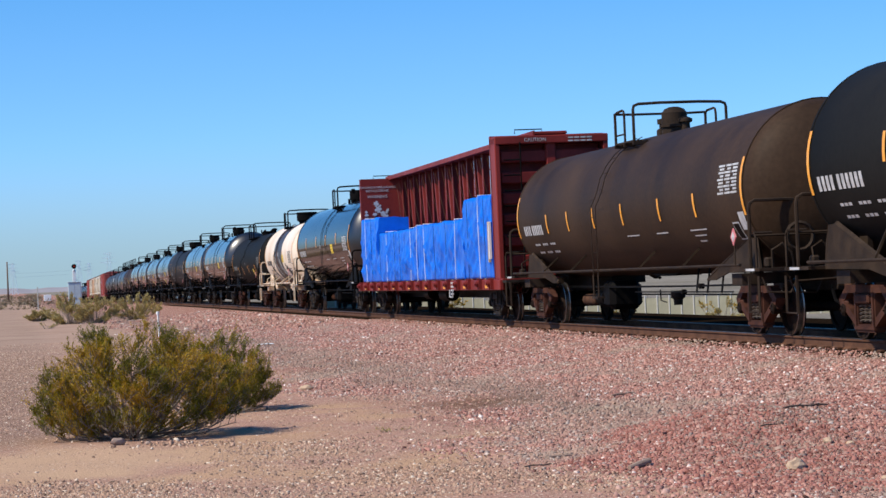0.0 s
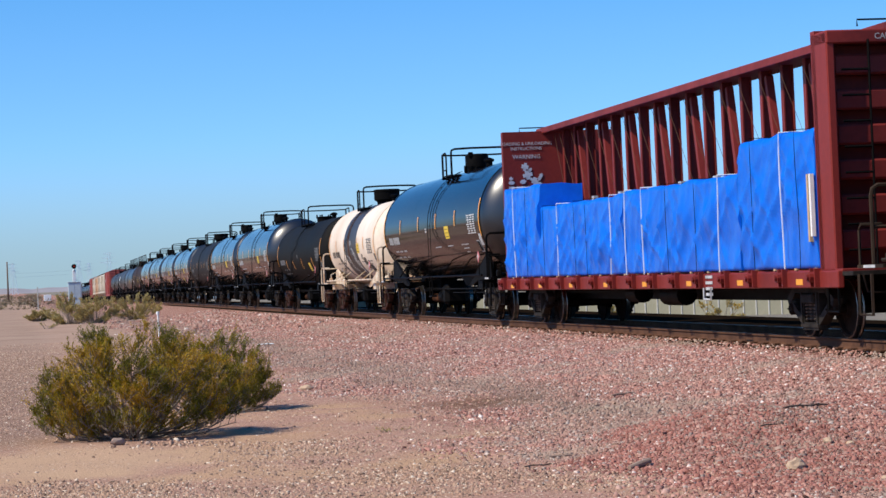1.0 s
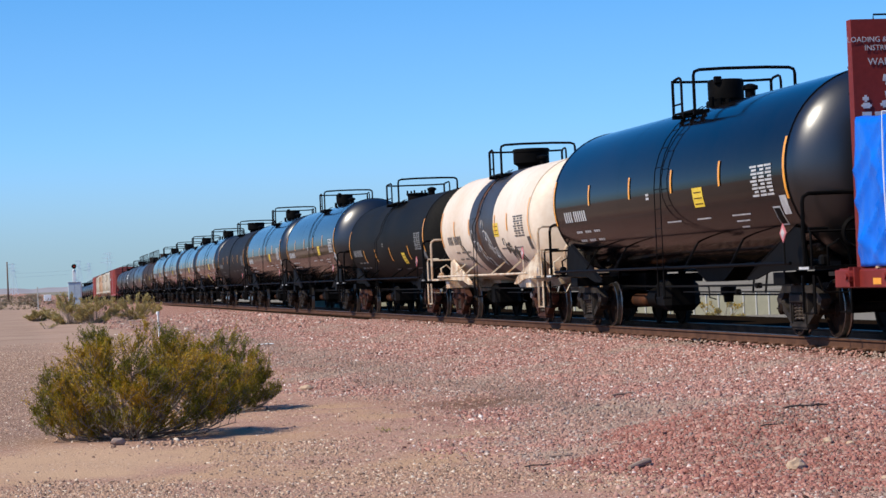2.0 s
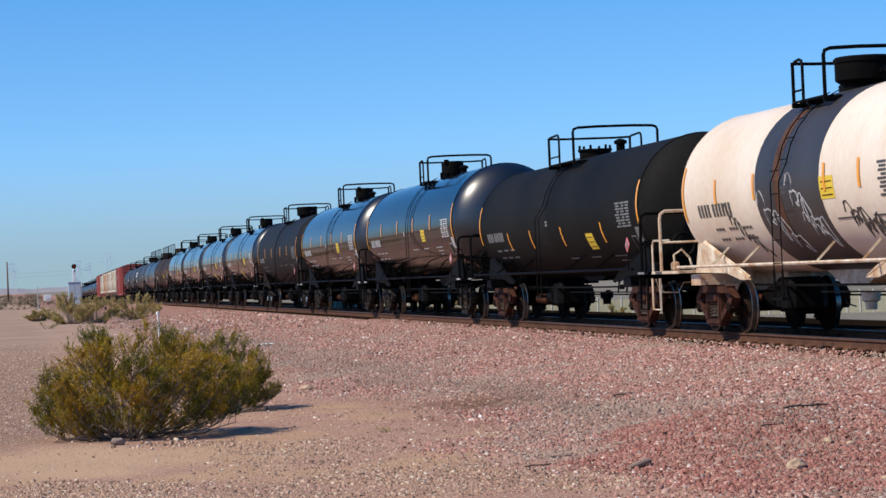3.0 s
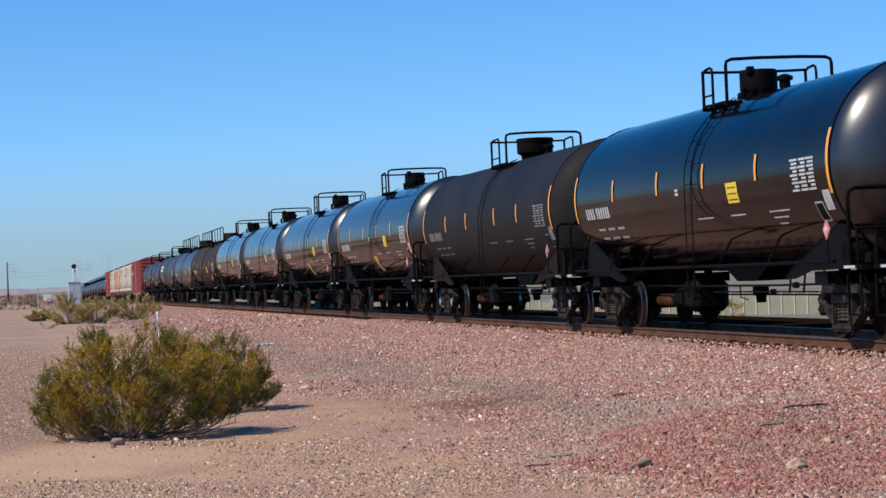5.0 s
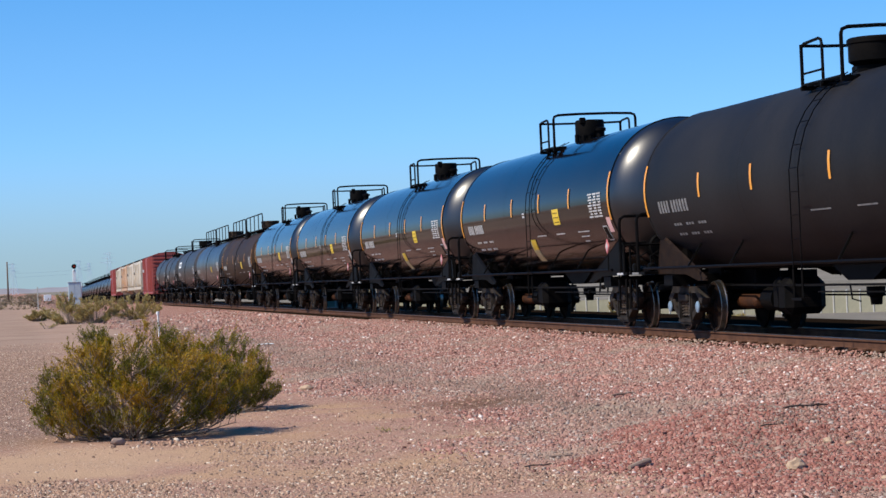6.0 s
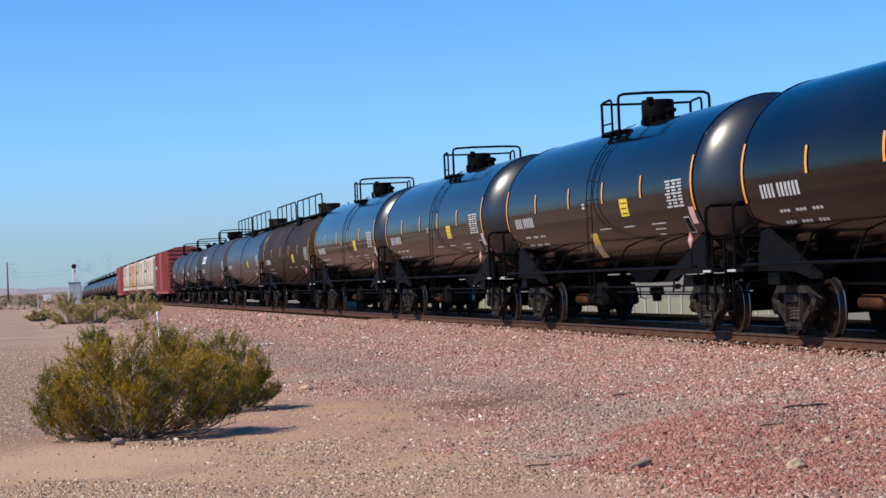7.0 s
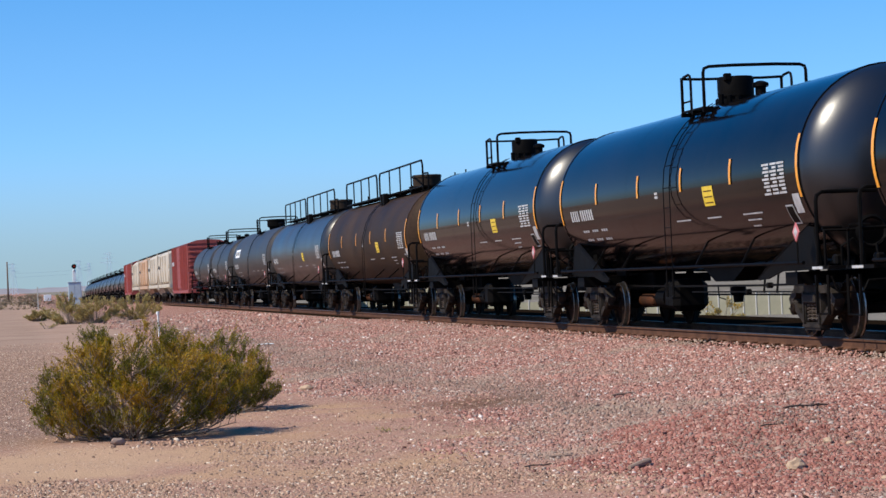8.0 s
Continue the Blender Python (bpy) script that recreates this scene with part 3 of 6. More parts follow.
def sized(x, mean):
    return mean * np.minimum(np.exp(rng.normal(0, 0.40, len(x))), 2.3)


bx, by, bs = [], [], []
for n, y0, y1, x1, mean in ((42000, 16.5, 26, 9.8, 0.030), (62000, 26, 45, 11.75, 0.032), (42000, 45, 80, 12.2, 0.037), (8000, 80, 140, 12.2, 0.075)):
    x, y = strewn(n, 4.0, x1, y0, y1, apron)
    bx.append(x), by.append(y), bs.append(sized(x, mean))
x, y = strewn(16000, 11.4, 12.5, 20, 110, lambda x, y: x * 0 + 1)
bx.append(x), by.append(y), bs.append(sized(x, 0.030))
bl = [np.full(len(v), 0.10) for v in bx]
# stones spilled over the tie ends up to the foot of the rail
x, y = strewn(12000, 12.15, 12.74, 24, 80, lambda x, y: x * 0 + 1)
x = x + BEND * (np.maximum(y - START, 0) - EASE * (1 - np.exp(-np.maximum(y - START, 0) / EASE)))
bx.append(x), by.append(y), bs.append(sized(x, 0.027)), bl.append(np.full(len(x), 0.7))
ballast = stones("ballast_stones", "pink and mauve crushed ballast stones", M_STONE, np.concatenate(bx), np.concatenate(by), np.concatenate(bs), np.concatenate(bl), 11)
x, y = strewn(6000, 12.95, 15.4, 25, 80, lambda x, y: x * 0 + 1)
bed_stones = stones("track_bed_stones", "ballast stones between and beyond the rails, coloured dark for the train's shade", M_STONESHADE, x, y, sized(x, 0.055), 0.1, 14)


def heap(x, y):
    """Where the heaped dark red stone lies: a tongue that widens towards the viewer's side."""
    left = np.interp(y, (16.0, 17.0, 18.6, 20.0, 21.7, 23.3, 24.9, 26.8), (7.0, 6.3, 5.45, 5.2, 5.15, 5.75, 6.6, 8.2)) + 0.16 * np.sin(y * 2.3) + 0.10 * np.sin(y * 5.1 + 1)
    crest = np.interp(y, (16.0, 19.6, 20.9, 22.4, 23.2, 24.4, 26.0), (8.6, 7.55, 7.26, 6.88, 6.72, 6.5, 6.4)) + 0.15 * np.sin(y * 1.9 + 2)
    thin = 1 - 0.72 * smooth_step(-0.05, 0.6, x - crest)
    return smooth_step(0.0, 0.45, x - left) * (1 - smooth_step(25.6, 26.8, y)) * thin


x, y = strewn(72000, 4.8, 10.4, 16.2, 27.0, heap)
pile = stones("stone_pile", "low pile of darker red crushed stone", M_STONER, x, y, sized(x, 0.025), 0.25, 12)


def edge_band(x, y):
    """How thickly gravel lies on the dirt: a dense strip near the viewer, thin beyond."""
    e = 23.0 - 0.22 * x + 0.45 * np.sin(x * 1.9) + 0.25 * np.sin(x * 4.7)
    lump = 0.5 + 0.5 * np.sin(x * 1.7 + 1.3 * np.sin(y * 0.9)) * np.sin(y * 0.63 + x * 0.4)
    return (0.25 + 0.6 * lump) * (1.0 - smooth_step(-0.7, 0.4, y - e)) * (1 - 0.45 * smooth_step(3.8, 4.8, x)) + 0.015 + (0.10 + 0.24 * lump) * smooth_step(1.6, 2.8, x) * (1 - 0.75 * smooth_step(3.4, 4.4, x))


x, y = strewn(64000, -0.6, 6.2, 19.2, 27.5, edge_band)
gravel = stones("loose_gravel", "grey and tan gravel on the dirt", M_STONEG, x, y, sized(x, 0.021), 0.12, 13)
x, y = strewn(36000, -0.8, 7.0, 26, 75, lambda x, y: 0.12 * (1 - 0.8 * (1 - smooth_step(26, 29, y)) * (1 - smooth_step(2.0, 3.0, x))) + 0.30 * smooth_step(2.4, 4.6, x) * (1 - smooth_step(32, 40, y)) + 0.7 * (1 - smooth_step(0.4, 1.3, x + 0.3 * np.sin(y))) * smooth_step(28, 31, y) + 0.55 * np.clip(np.sin(x * 0.9 + 2 * np.sin(y * 0.21)) * np.sin(y * 0.31 + 0.5 * x), 0, 1) + 0.3 * smooth_step(34, 48, y))
x2, y2 = strewn(16000, -0.6, 4.2, 33, 85, lambda x, y: 0.25 + 0.7 * np.clip(0.5 + np.sin(x * 1.3 + 1.7 * np.sin(y * 0.17)) * np.sin(y * 0.23 + 0.8 * x), 0, 1))
x, y = np.concatenate([x, x2]), np.concatenate([y, y2])
pebbles = stones("loose_pebbles", "sparse mauve pebbles on the dirt", M_STONEG, x, y, sized(x, 0.022), 0.10, 15)
x, y = 2.05 + 0.32 * rng.normal(0, 1, 160), 27.6 + 0.35 * rng.normal(0, 1, 160)
mound = stones("pebble_heap", "little heap of pale pink pebbles before the bush", M_STONEG, x, y, sized(x, 0.032), 0.3, 16)


# ---------------------------------------------------------------- rolling stock: shared parts
def wheelset_mesh():
    bm = bmesh.new()
    for sx in (-1, 1):
        w = 0.755 * sx
        lathe([(w + 0.085 * sx, 0.0), (w + 0.085 * sx, 0.12), (w + 0.03 * sx, 0.15), (w + 0.005 * sx, 0.37), (w + 0.055 * sx, 0.40), (w + 0.055 * sx, 0.445)], "x", (0, 0, 0), 20, bm)
        lathe([(w + 0.055 * sx, 0.445), (w + 0.050 * sx, 0.457), (w - 0.035 * sx, 0.460), (w - 0.05 * sx, 0.485)], "x", (0, 0, 0), 20, bm, 1)
        lathe([(w - 0.05 * sx, 0.485), (w - 0.075 * sx, 0.478), (w - 0.08 * sx, 0.40), (w - 0.05 * sx, 0.37), (w - 0.06 * sx, 0.15), (w - 0.09 * sx, 0.12), (w - 0.09 * sx, 0.08)], "x", (0, 0, 0), 20, bm)
    rod((-1.05, 0, 0), (1.05, 0, 0), 0.08, bm, 12)
    for sx in (-1, 1):
        lathe([(0.96 * sx, 0.0), (0.96 * sx, 0.10), (1.10 * sx, 0.10), (1.12 * sx, 0.07), (1.12 * sx, 0.0)], "x", (0, 0, 0), 12, bm)
        for i in range(3):
            w = 2.094 * i
            rod((1.115 * sx, 0.055 * math.cos(w), 0.055 * math.sin(w)), (1.14 * sx, 0.055 * math.cos(w), 0.055 * math.sin(w)), 0.014, bm, 6)
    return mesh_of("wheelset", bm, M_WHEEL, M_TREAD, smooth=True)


WHEELSET = wheelset_mesh()
WHEEL_R = 0.457


def sideframe_bm(sx):
    """Cast side frame of a three-piece truck, with its window for the springs."""
    bm = bmesh.new()
    x0, x1 = sorted((0.93 * sx, 1.09 * sx))
    # frame members as bars round the window
    def bar(a, b, w):
        (ya, za), (yb, zb) = a, b
        d = Vector((0, yb - ya, zb - za)).normalized()
        nrm = Vector((0, -d.z, d.y)) * w / 2
        vs = [Vector((x, y, z)) + k * nrm for x in (x0, x1) for (y, z) in (a, b) for k in (-1, 1)]
        v = [bm.verts.new(c) for c in vs]
        for q in ((0, 1, 3, 2), (4, 6, 7, 5), (0, 4, 5, 1), (2, 3, 7, 6), (0, 2, 6, 4), (1, 5, 7, 3)):
            bm.faces.new([v[i] for i in q])
    bar((-1.04, 0.56), (-0.74, 0.75), 0.14), bar((-0.80, 0.77), (0.80, 0.77), 0.12), bar((0.74, 0.75), (1.04, 0.56), 0.14)
    bar((-0.86, 0.52), (-0.30, 0.22), 0.11), bar((-0.36, 0.19), (0.36, 0.19), 0.12), bar((0.30, 0.22), (0.86, 0.52), 0.11)
    bar((-0.35, 0.74), (-0.35, 0.22), 0.13), bar((0.35, 0.74), (0.35, 0.22), 0.13)
    box(x0 - 0.06, x1 + 0.03, -0.27, 0.27, 0.55, 0.70, bm, bevel=0.025)
    # flange lips round the openings
    for s in (-1, 1):
        box(x0 - 0.025, x1 + 0.025, s * 0.35 - 0.03, s * 0.35 + 0.03, 0.24, 0.72, bm)
    box(x0 - 0.025, x1 + 0.025, -0.40, 0.40, 0.17, 0.22, bm)
    for s in (-1, 1):
        box(x0 - 0.01, x1 + 0.01, s * 0.889 - 0.11, s * 0.889 + 0.11, 0.40, 0.62, bm, bevel=0.05)
    return bm


SIDEFRAME = {}


def spring_mesh():
    turns, k = 5.0, 35
    pts = [Vector((0.075 * math.cos(2 * math.pi * turns * i / k), 0.075 * math.sin(2 * math.pi * turns * i / k), 0.27 + 0.28 * i / k)) for i in range(k + 1)]
    return mesh_of("spring", pipe(pts, 0.019, n=4), M_SPRING)


SPRING = spring_mesh()


def truck(car, y, paint, frame_paint=M_TRUCK, caps=None):
    """Two-axle truck under a car: the bolster carries side frames, springs and wheelsets."""
    bm = box(-1.0, 1.0, -0.17, 0.17, 0.53, 0.70, bevel=0.02)
    rod((0, 0, 0.70), (0, 0, 0.80), 0.2, bm, 12)
    for s in (-1, 1):
        box(-0.72, 0.72, s * 0.50 - 0.05, s * 0.50 + 0.05, 0.36, 0.46, bm)
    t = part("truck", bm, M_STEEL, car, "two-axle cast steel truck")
    t.location = (0, y, 0)
    for sx in (-1, 1):
        key = (sx, frame_paint.name)
        if key not in SIDEFRAME:
            SIDEFRAME[key] = mesh_of("side_frame", sideframe_bm(sx), frame_paint)
        for nm, me, loc in (("side_frame", SIDEFRAME[key], (0, 0, 0)), ("spring", SPRING, (1.01 * sx, -0.19, 0)), ("spring", SPRING, (1.01 * sx, 0, 0)), ("spring", SPRING, (1.01 * sx, 0.19, 0))):
            o = new(nm, me)
            o.parent, o.location = t, loc
        for s in (-1, 1):
            o = new("brake_shoe", BRAKE)
            o.parent, o.location = t, (0.755 * sx, s * (0.889 - 0.50), 0.45)
    for s in (-1, 1):
        w = new("wheelset", WHEELSET)
        w.parent, w.location = t, (0, s * 0.889, WHEEL_R)
        if caps:
            for sx in (-1, 1):
                part("bearing_cap", lathe([(1.115 * sx, 0.105), (1.135 * sx, 0.105), (1.145 * sx, 0.085), (1.145 * sx, 0.0)], "x", (0, s * 0.889, WHEEL_R), 14), caps, t, "pale blue bearing cap", smooth=True)
    return t


BRAKE = mesh_of("brake_shoe", box(-0.05, 0.05, -0.04, 0.04, -0.16, 0.16, bevel=0.015), M_STEEL)


def coupler(car, y, sgn):
    bm = box(-0.10, 0.10, min(y, y - 0.9 * sgn), max(y, y - 0.9 * sgn), 0.78, 0.98, bevel=0.02)
    box(-0.17, 0.15, *sorted((y, y + 0.26 * sgn)), 0.74, 1.02, bm, bevel=0.04)
    part("coupler", bm, M_RUST, car, "rusty knuckle coupler")
    pts = [Vector((-0.32, y - 0.15 * sgn, 0.80)), Vector((-0.33, y + 0.05 * sgn, 0.56)), Vector((-0.30, y + 0.24 * sgn, 0.50)), Vector((-0.25, y + 0.34 * sgn, 0.55))]
    part("air_hose", pipe(pts, 0.03), M_STEEL, car)


# ---------------------------------------------------------------- tank cars
def head_profile(half, R, depth, k=9):
    return [(half + depth * math.sin(math.pi / 2 * i / k), R * math.cos(math.pi / 2 * i / k)) for i in range(k + 1)]


def tank_car(name, label, s, half=7.75, R=1.55, zc=2.66, paint=None, frame_paint=M_STEEL, truck_paint=M_TRUCK,
             dome="can", rail="short", band=None, dashes=M_YELLOW, sign=True, stripe=False, ink=M_INK, reservoir=M_OCHRE, top_paint=None, strip_rows=None, label_at=(-3.05, -0.26), deck_rail=(0.12, -0.45, -1.25), manway_y=-0.10, ladder_y=-0.78, over=1.15, truck_in=0.95, mark_in=0.85, data_dz=0.0, table_at=(0.65, 0.12), plate_paint=None, caps=None, skid=0.22):
    """Black or painted tank car: shell, two heads, top platform, ladders, sills, trucks, fittings and stencils."""
    car = thing(name, label, "tank car", "freight train cars", on_track(s))
    tc = half - truck_in
    top_paint = top_paint or frame_paint
    # shell and heads
    bm = lathe([(-half, R), (-half * 0.33, R), (half * 0.33, R), (half, R)], "y", (0, 0, zc), 56)
    part("tank_shell", bm, paint, car, smooth=True)
    for sgn in (-1, 1):
        bm = lathe([(sgn * a, r) for a, r in head_profile(half, R - 0.004, R * 0.48)], "y", (0, 0, zc), 56)
        part("tank_head", bm, M_GLOSSH if paint is M_GLOSS else paint, car, smooth=True)
        bm = lathe([(sgn * half - 0.035, R), (sgn * half - 0.03, R + 0.012), (sgn * half + 0.03, R + 0.012), (sgn * half + 0.035, R - 0.004)], "y", (0, 0, zc), 56)
        part("weld_ring", bm, paint, car, smooth=True)
    for yb in (half * 0.30,):
        part("weld_seam", lathe([(yb - 0.012, R), (yb - 0.008, R + 0.0015), (yb + 0.008, R + 0.0015), (yb + 0.012, R)], "y", (0, 0, zc), 56), paint, car, smooth=True)
    if band:
        y0, y1 = band
        part("painted_band", lathe([(y0, R + 0.001), (y0 + 0.002, R + 0.005), (y1 - 0.002, R + 0.005), (y1, R + 0.001)], "y", (0, 0, zc), 56), M_BAND, car, "black spill band with chalky scrawls", smooth=True)
        # looping sprayed scrawls on the band, dark ones on the cream paint beside it
        for ya, za, run, drop, loops, r, ink_m, w in ((y1 - 0.15, zc - 0.30, 1.25, 0.70, 5, 0.17, M_INK, 0.017), (y0 + 1.45, zc - 0.05, 1.25, 0.85, 6, 0.15, M_INK, 0.019), (y0 + 1.0, zc - 0.62, 0.7, 0.3, 3, 0.09, M_INK, 0.013),
                                                    (y1 + 1.75, zc - 0.35, 1.1, 0.75, 7, 0.09, M_DARKINK, 0.014), (y0 - 0.9, zc - 0.55, 1.5, 0.35, 8, 0.12, M_DARKINK, 0.016), (y0 - 1.2, zc - 0.75, 1.2, 0.2, 6, 0.10, M_DARKINK, 0.014)):
            pts = []
            for i in range(9 * loops + 1):
                f = i / (9 * loops)
                t = 2 * math.pi * loops * f
                z = za - drop * f + r * math.sin(t) * (1 + 0.5 * math.sin(0.37 * t + 1)) + 0.05 * math.sin(2.3 * t)
                y = ya - run * f + 0.75 * r * math.cos(t + 0.5 * math.sin(0.6 * t))
                pts.append(Vector((-math.sqrt((R + 0.004) ** 2 - (z - zc) ** 2), y, z)))
            part("spray_scrawl", pipe(pts, w, n=3), ink_m, car, "looping spray-paint scrawl")
        part("rust_streak", patch(R, zc, 0.28, 0.62, zc - 0.9, zc + 1.2, lift=0.008), M_RUST, car, "rust-brown streak under the ladder")
    top = zc + R
    # top platform, railing, dome
    ra, rb, rc = deck_rail
    if rail == "short":
        tz = top + 0.49
        for sx in (-1, 1):
            bm = bmesh.new()
            for k in range(5):
                x = sx * (0.45 + 0.12 * k)
                box(min(x, x + 0.07 * sx), max(x, x + 0.07 * sx), rc, ra, top - 0.17, top - 0.14, bm)
            for y in (ra, (ra + rc) / 2, rc):
                box(*sorted((sx * 0.42, sx * 1.0)), y - 0.03, y + 0.03, top - 0.24, top - 0.17, bm)
            part("platform_grating", bm, top_paint, car)
            # stub of side rail beside the ladder opening
            xs = 0.97 * sx
            part("side_rail", pipe([(xs, ra, tz - 0.05), (xs, ra - 0.12, tz), (xs, rb + 0.14, tz + 0.02), (xs, rb + 0.04, tz - 0.01), (xs, rb, tz - 0.10), (xs, rb, top - 0.2)], 0.025), top_paint, car)
            part("railing_post", rod((xs, ra, top - 0.2), (xs, ra, tz), 0.030), top_paint, car)
            part("kick_bar", rod((xs, ra, top + 0.02), (xs, rb, top + 0.02), 0.018, n=4), top_paint, car)
        part("end_rail", pipe([(-0.97, ra, tz - 0.02), (-0.6, ra, tz - 0.03), (0.6, ra, tz - 0.03), (0.97, ra, tz - 0.02)], 0.026), top_paint, car)
        part("end_hoop", pipe([(-0.97, rc, top - 0.2), (-0.97, rc, tz - 0.02), (-0.95, rc, tz + 0.05), (-0.86, rc, tz + 0.085), (-0.4, rc, tz + 0.10), (0.4, rc, tz + 0.10), (0.86, rc, tz + 0.085), (0.95, rc, tz + 0.05), (0.97, rc, tz - 0.02), (0.97, rc, top - 0.2)], 0.030), top_paint, car)
    else:
        tz = top + 0.80
        part("walkway", box(-0.80, -0.30, -half * 0.95, half * 0.95, top - 0.02, top + 0.02), top_paint, car)
        for a0, a1 in ((-half * 0.94, 0.3), (0.9, half * 0.95)):
            part("side_rail", pipe([(-0.78, a0, top - 0.1), (-0.78, a0, tz - 0.15), (-0.78, a0 + 0.15, tz), (-0.78, a1 - 0.15, tz), (-0.78, a1, tz - 0.15), (-0.78, a1, top - 0.1)], 0.03), top_paint, car)
            for q in range(1, 4):
                y = a0 + (a1 - a0) * q / 4
                part("railing_post", rod((-0.78, y, top - 0.1), (-0.78, y, tz), 0.024), top_paint, car)
        part("end_rail", pipe([(-0.78, -half * 0.96, top + 0.38), (-0.78, -half - 0.35, top + 0.36), (-0.78, -half - 0.40, top + 0.30), (-0.78, -half - 0.40, top - 0.15)], 0.028), top_paint, car)
        for y in (-half * 0.96 - 0.2, -half * 0.78):
            part("railing_post", rod((0.5, y, top - 0.1), (0.5, y, top + 0.45), 0.024), top_paint, car)
        for y in (-half * 0.2, -half * 0.14):
            part("hose_saddle", box(-1.0, -0.8, y, y + 0.25, top - 0.35, top + 0.05, bevel=0.03), top_paint, car)
    if dome == "can":
        part("manway", lathe([(top - 0.08, 0.30), (top + 0.12, 0.30), (top + 0.10, 0.34), (top + 0.43, 0.34), (top + 0.47, 0.32), (top + 0.48, 0.0)], "z", (0, manway_y, 0), 20), top_paint, car, "cylindrical valve housing", smooth=True)
        part("hinge_lug", box(-0.10, 0.10, manway_y + 0.36, manway_y + 0.50, top - 0.04, top + 0.20, bevel=0.02), top_paint, car)
        part("lid_clamp", box(-0.30, -0.16, manway_y - 0.30, manway_y - 0.18, top + 0.38, top + 0.52, bevel=0.02), top_paint, car)
        for k in range(3):
            part("nozzle", lathe([(top - 0.06, 0.05), (top + 0.12 - 0.02 * k, 0.05), (top + 0.13 - 0.02 * k, 0.0)], "z", (-0.42 + 0.16 * k, manway_y - 0.42, 0), 8), top_paint, car)
    elif dome == "round":
        part("manway", lathe([(top - 0.08, 0.27), (top + 0.10, 0.27), (top + 0.11, 0.31), (top + 0.16, 0.31), (top + 0.17, 0.26), (top + 0.40, 0.26), (top + 0.48, 0.20), (top + 0.52, 0.10), (top + 0.53, 0.0)], "z", (0, manway_y, 0), 20), top_paint, car, "round-topped valve housing", smooth=True)
        part("side_valve", lathe([(top - 0.06, 0.09), (top + 0.22, 0.09), (top + 0.22, 0.13), (top + 0.32, 0.13), (top + 0.34, 0.0)], "z", (-0.05, manway_y + 0.65, 0), 12), top_paint, car, smooth=True)
    elif dome == "wide":
        part("manway", lathe([(top - 0.08, 0.35), (top + 0.06, 0.36), (top + 0.11, 0.44), (top + 0.13, 0.465), (top + 0.40, 0.465), (top + 0.41, 0.485), (top + 0.47, 0.485), (top + 0.50, 0.45), (top + 0.51, 0.0)], "z", (0, manway_y if rail == "short" else -half * 0.52, 0), 20), M_FRAMEB if rail == "long" else top_paint, car, "wide low valve housing", smooth=True)
    else:
        part("manway", lathe([(top - 0.06, 0.36), (top + 0.12, 0.36), (top + 0.14, 0.40), (top + 0.18, 0.40), (top + 0.2, 0.0)], "z", (0, manway_y, 0), 16), top_paint, car, "bolted manway cover", smooth=True)
        for i in range(6):
            w = math.pi * i / 3
            part("eye_bolt", rod((0.36 * math.cos(w), manway_y + 0.36 * math.sin(w), top + 0.1), (0.36 * math.cos(w), manway_y + 0.36 * math.sin(w), top + 0.27), 0.030), top_paint, car)
    part("safety_valve", lathe([(top - 0.05, 0.10), (top + 0.18, 0.10), (top + 0.20, 0.15), (top + 0.26, 0.15), (top + 0.30, 0.06), (top + 0.31, 0.0)], "z", (0.15, rc + 0.15, 0), 12), top_paint, car, smooth=True)
    part("valve_box", box(-0.2, 0.15, manway_y + 0.42, manway_y + 0.68, top - 0.04, top + 0.12, bevel=0.03), top_paint, car)
    # ladders over the sides
    for sx in (-1, 1):
        for dy in (-0.2, 0.2):
            pts = [Vector((sx * 1.62, ladder_y + dy, 1.05)), Vector((sx * 1.62, ladder_y + dy, zc))]
            for i in range(1, 7):
                w = math.radians(68) * i / 6
                pts.append(Vector((sx * (R + 0.07) * math.cos(w), ladder_y + dy, zc + (R + 0.07) * math.sin(w))))
            part("ladder_rail", pipe(pts, 0.011, n=4), top_paint, car)
        for i in range(9):
            if i < 5:
                x, z = sx * 1.62, 1.2 + 0.36 * i
            else:
                w = math.radians(68) * (i - 4) / 5
                x, z = sx * (R + 0.07) * math.cos(w), zc + (R + 0.07) * math.sin(w)
            part("ladder_rung", rod((x, ladder_y - 0.2, z), (x, ladder_y + 0.2, z), 0.008, n=4), top_paint, car)
        part("ladder_step", box(*sorted((sx * 1.50, sx * 1.66)), ladder_y - 0.23, ladder_y + 0.23, 0.62, 0.66), top_paint, car)
        for dy in (-0.2, 0.2):
            part("ladder_hanger", rod((sx * 1.62, ladder_y + dy, 0.64), (sx * 1.62, ladder_y + dy, 1.1), 0.02, n=4), top_paint, car)
        # side running rail and its struts
        part("running_rail", rod((sx * 1.56, -half - 0.1, 1.19), (sx * 1.56, half + 0.1, 1.19), 0.03), frame_paint, car)
        for y in (-half * 0.62, -half * 0.28, half * 0.36, half * 0.66):
            a = math.radians(-42)
            part("strut", rod((sx * R * math.cos(a), y + 0.5, zc + R * math.sin(a)), (sx * 1.55, y, 1.2), 0.025, n=4), frame_paint, car)
